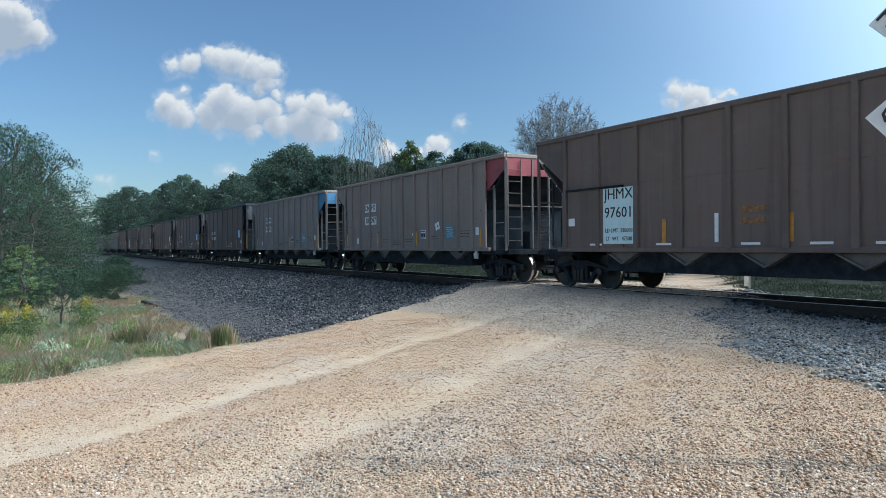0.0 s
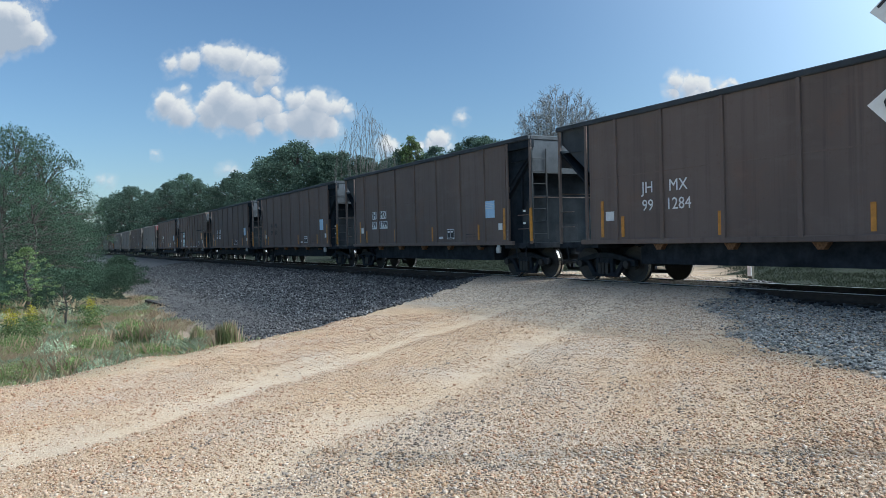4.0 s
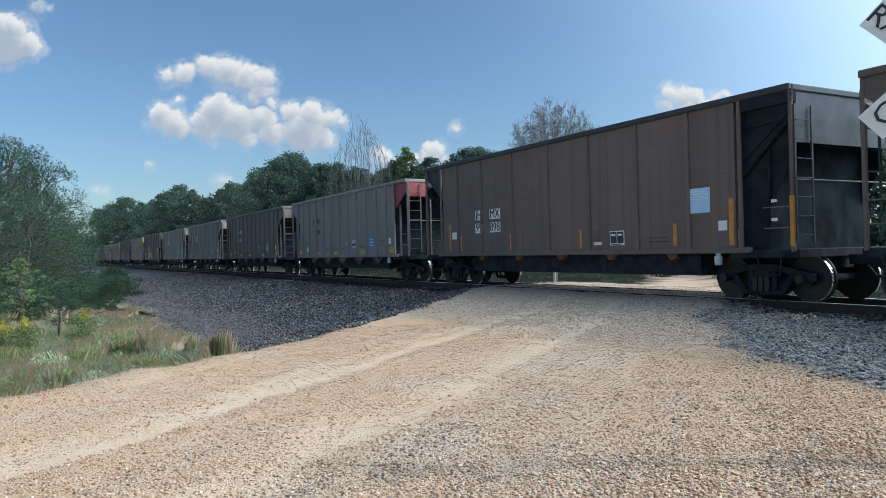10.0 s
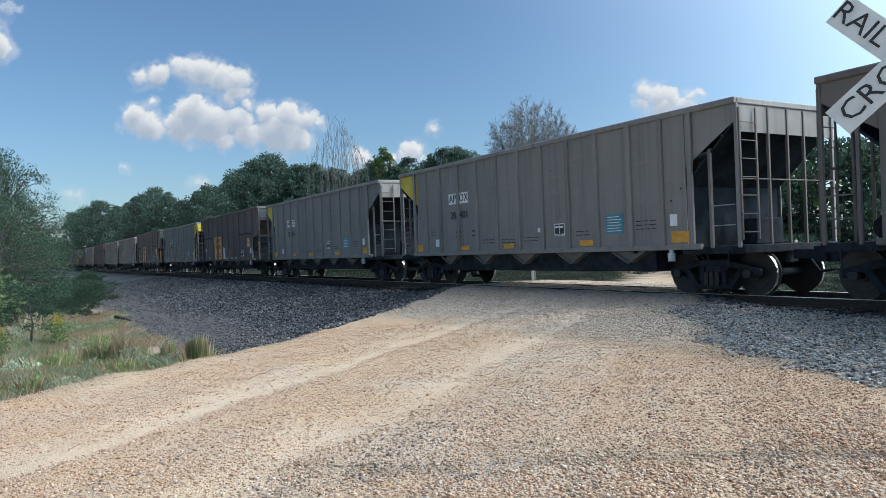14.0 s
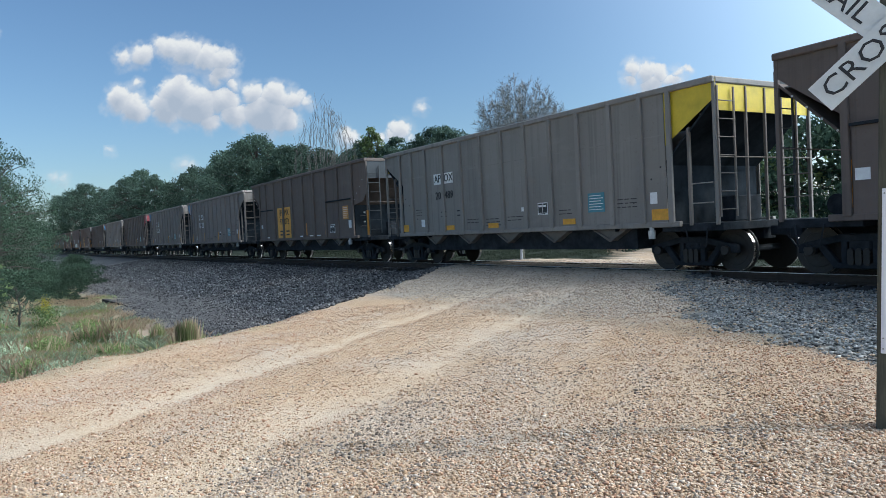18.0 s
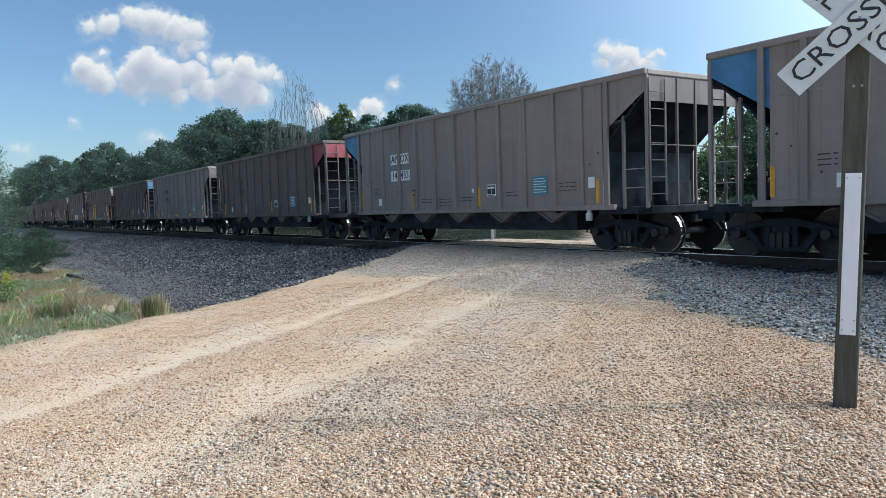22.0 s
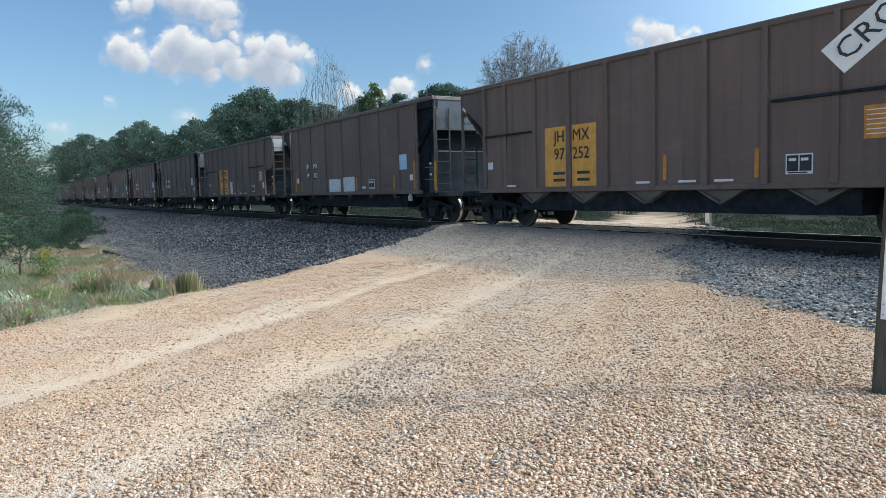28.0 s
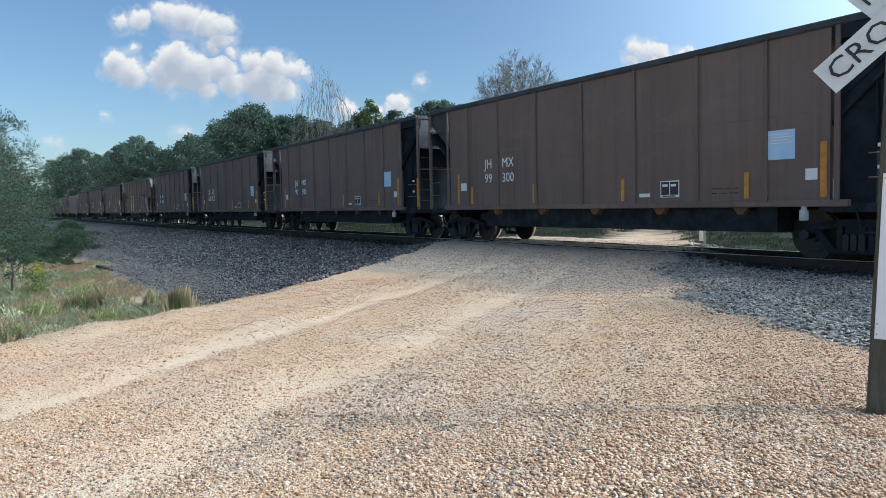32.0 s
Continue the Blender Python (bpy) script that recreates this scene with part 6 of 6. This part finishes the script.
def billow(X, Y, size, octaves=5):
    """Layered value noise between 0 and 1, the largest swell of the given size."""
    out, total, a = 0, 0, 1.0
    for o in range(octaves):
        u, v = X / size + 17.3 * o, Y / size + 9.1 * o
        i, j = np.floor(u).astype(int), np.floor(v).astype(int)
        fu, fv = u - i, v - j
        fu, fv = fu * fu * (3 - 2 * fu), fv * fv * (3 - 2 * fv)
        g = lambda p, q: LATTICE[(i + p) % 256, (j + q) % 256]
        out = out + a * ((g(0, 0) * (1 - fu) + g(1, 0) * fu) * (1 - fv) + (g(0, 1) * (1 - fu) + g(1, 1) * fu) * fv)
        total, a, size = total + a, a * 0.58, size * 0.5
    return out / total


CLOUD = cloud_material()
CLOUD_FROM = pose(0, -0.015, 1.6, 90 - 0.52, 1.10, 61.52)


def cloud(blobs, weight=1.0, label="white fair-weather cumulus cloud with grey base"):
    """A far cloud: blobs of (right, up, radius) in thousandths of the distance."""
    far = 3200.0
    b = np.array(blobs, float) * far / 1000
    x0, x1 = (b[:, 0] - b[:, 2] * 1.7).min(), (b[:, 0] + b[:, 2] * 1.7).max()
    y0, y1 = (b[:, 1] - b[:, 2] * 1.7).min(), (b[:, 1] + b[:, 2] * 1.7).max()
    st = max((x1 - x0) / 300, 2.2)
    X, Y = np.meshgrid(np.arange(x0, x1 + st, st), np.arange(y0, y1 + st, st), indexing="ij")
    wx, wy = X + 50 * (billow(X, Y, 70) - 0.5), Y + 50 * (billow(X + 900, Y, 70) - 0.5)
    deep, low = np.full_like(X, -1.0), np.zeros_like(X)
    for x, y, r in b:
        q = (1.2 * r - np.hypot(wx - x, (wy - y) * 1.1)) / 60
        low = np.where(q > deep, np.clip(0.5 - (Y - y) / r * 0.6, 0, 1), low)
        deep = np.maximum(deep, q) + 0.12 * np.clip(np.minimum(deep, q), 0, 1)
    deep = deep + 0.55 * (billow(X, Y, 38) - 0.5)
    thick = np.maximum(smooth(-0.04, 0.34 + 0.6 * low, deep) ** 1.1, 0.4 * smooth(-0.42, 0.25, deep) * smooth(0.36, 0.62, billow(X + 400, Y, 90)))
    # the sun stands high on the far right: what lies that way shades the rest
    body = np.clip(deep, 0, 1.6)
    way, shade = max(1, int(round(7 / st))), 0
    for k in range(1, 9):
        shade = shade + np.roll(np.roll(body, -k * way, 1), -int(k * way * 0.45), 0) / 8
    relief = body - np.roll(np.roll(body, -way, 1), -way // 2, 0)
    lit = 1.06 - 0.78 * shade + 0.5 * relief - 0.16 * low
    nx, ny = X.shape
    idx = np.arange(nx * ny).reshape(nx, ny)
    f = np.stack([idx[:-1, :-1], idx[1:, :-1], idx[1:, 1:], idx[:-1, 1:]], -1).reshape(-1, 4)
    me = fast_mesh(np.stack([X, Y, np.full_like(X, -far)], -1).reshape(-1, 3), f, CLOUD)
    me.attributes.new("thick", "FLOAT", "POINT").data.foreach_set("value", (weight * np.clip(thick, 0, 1)).reshape(-1).astype(np.float32))
    me.attributes.new("lit", "FLOAT", "POINT").data.foreach_set("value", np.clip(lit, 0, 1).reshape(-1).astype(np.float32))
    me.transform(CLOUD_FROM)
    ob = tagged(new("cloud", me), label, "cloud", group="clouds", kind="structure")
    ob.visible_shadow = False
    return ob


cloud([(-366, 250, 14), (-342, 253, 17), (-309, 260, 19), (-286, 254, 23), (-260, 246, 19), (-237, 245, 19), (-238, 228, 17), (-267, 238, 11), (-248, 218, 14), (-292, 212, 14), (-353, 212, 7), (-374, 193, 20), (-357, 182, 21), (-296, 196, 27), (-276, 181, 28), (-313, 179, 23), (-332, 185, 10), (-238, 187, 21), (-225, 211, 10), (-199, 198, 17), (-170, 194, 20), (-146, 188, 19), (-129, 185, 11), (-183, 172, 29), (-158, 161, 19), (-223, 168, 21), (-258, 163, 17)])
cloud([(-595, 308, 29), (-576, 314, 23), (-582, 289, 29), (-559, 291, 22), (-601, 285, 23), (-553, 285, 15), (-628, 297, 47), (-572, 299, 23)])
cloud([(-542, 339, 14), (-525, 337, 8)], 0.55, "faint wisp of cloud")
cloud([(320, 222, 14), (339, 216, 17), (358, 212, 15), (380, 217, 9), (395, 218, 8), (316, 205, 11), (347, 200, 19), (372, 204, 14)])
cloud([(28, 175, 9)], 0.9, "small white cloud puff")
cloud([(-3, 143, 16), (-15, 138, 12), (12, 136, 8), (-28, 134, 10)])
cloud([(-72, 135, 14), (-62, 128, 10)])
cloud([(-388, 125, 6)], 0.62, "faint wisp of cloud")
cloud([(-464, 93, 11), (-452, 91, 8)], 0.55, "faint wisp of cloud")
cloud([(-295, 106, 10), (-285, 103, 8)], 0.55, "faint wisp of cloud")

# ---- crossing sign ----


def crossing_sign():
    sign = new("crossing_sign")
    sign.matrix_world = pose(-2.822, 5.488, 0.0, 0, 0, 0)
    turn = Matrix.Rotation(radians(26), 4, "Z") @ Matrix.Rotation(radians(2.0), 4, "Y")
    bm = bmesh.new()
    box(bm, -0.078, 0.078, -0.078, 0.078, -0.5, 3.25)
    bmesh.ops.transform(bm, matrix=turn, verts=bm.verts)
    part("post", bm, TIMBER, sign, "weathered square timber post", 0.008)
    bm = bmesh.new()
    box(bm, -0.052, 0.052, -0.086, -0.079, 0.55, 1.73)
    bmesh.ops.transform(bm, matrix=turn, verts=bm.verts)
    strip = part("reflective_strip", bm, STRIP, sign, "white reflective strip", 0.002)
    for x in (-0.038, 0.038):
        for z in (0.585, 0.66, 1.695):
            bm = bmesh.new()
            drum(bm, 0.006, -0.092, -0.085, x, z, 8)
            bmesh.ops.transform(bm, matrix=turn, verts=bm.verts)
            part("bolt", bm, BOLT, strip)
    for name, text, ang, y in (("blade", "RAIL    ROAD", -43, -0.10), ("blade", "CROSSING", 43, -0.125)):
        bm = bmesh.new()
        box(bm, -0.61, 0.61, -0.004, 0.004, -0.115, 0.115)
        m = turn @ Matrix.Translation((0.0, y, 2.80)) @ Matrix.Rotation(radians(-ang), 4, "Y")
        bmesh.ops.transform(bm, matrix=m, verts=bm.verts)
        blade = part(name, bm, SIGN_WHITE, sign, "white crossbuck blade with black letters")
        me = lettering(text, 0.15, INK, 0.001).copy()
        me.transform(Matrix.Diagonal((1.12 if text == "CROSSING" else 1.0, 1, 1, 1)))
        me.transform(m @ Matrix.Translation((0, -0.006, 0)))
        bm = bmesh.new()
        bm.from_mesh(me)
        left = set(bm.verts)
        while left:
            seed, island = [left.pop()], []
            while seed:
                v = seed.pop()
                island.append(v)
                for e in v.link_edges:
                    o = e.other_vert(v)
                    if o in left:
                        left.discard(o)
                        seed.append(o)
            keep = {v: i for i, v in enumerate(island)}
            one = bpy.data.meshes.new("letter")
            one.from_pydata([v.co[:] for v in island], [], [[keep[v] for v in f.verts] for f in bm.faces if f.verts[0] in keep])
            one.materials.append(INK)
            put("letter", one, blade)
        bm.free()
    for x, z in ((-0.02, 2.35), (0.03, 2.35), (0.0, 2.82)):
        bm = bmesh.new()
        drum(bm, 0.009, -0.135 if z > 2.5 else -0.085, -0.075, x, z, 8)
        bmesh.ops.transform(bm, matrix=turn, verts=bm.verts)
        part("bolt", bm, BOLT, sign)
    return tagged(sign, "white crossbuck sign on a leaning grey timber post", "sign")


crossing_sign()


def far_post(x, y):
    p = new("marker_post")
    z = height_at(x, y)
    p.location = (x, y, z)
    bm = bmesh.new()
    box(bm, -0.06, 0.06, -0.06, 0.06, -0.3, 1.6)
    part("post", bm, TIMBER, p, "", 0.01)
    bm = bmesh.new()
    box(bm, -0.065, 0.065, -0.07, -0.0605, 0.1, 1.5)
    part("reflective_strip", bm, STRIP, p, "white strip")
    return tagged(p, "white striped timber marker post beyond the track", "post", group="marker posts beyond the track")


far_post(-22.2, 17.1)
far_post(-13.9, 17.3)


# ---- the train's run ----
def motions():
    run = [(0, -2.3), (6.5, 77.05), (14.5, 172.6), (19.5, 232.0), (23, 273.0), (28, 331.5), (32, 378.6)]
    for k, car in enumerate(cars):
        walk(car, [(t, pose(s - SPACING * k + OFFSET.get(k, 0.0), TRACK_Y, RAIL_Z)) for t, s in run])
    # every wheelset rolls with the train, one turn in 2.87 m of track
    times, way = zip(*run)
    rolled = [(i / FPS, pose(0, 0, 0, 0, math.degrees(float(np.interp(i / FPS, times, way)) / 0.457) % 360, 0)) for i in range(int(32 * FPS) + 1)]
    walk(WHEELSETS[0], rolled)
    turning = WHEELSETS[0].animation_data
    for ws in WHEELSETS[1:]:
        ws.rotation_mode = "QUATERNION"
        ws.animation_data_create()
        ws.animation_data.action = turning.action
        ws.animation_data.action_slot = turning.action_slot


motions()
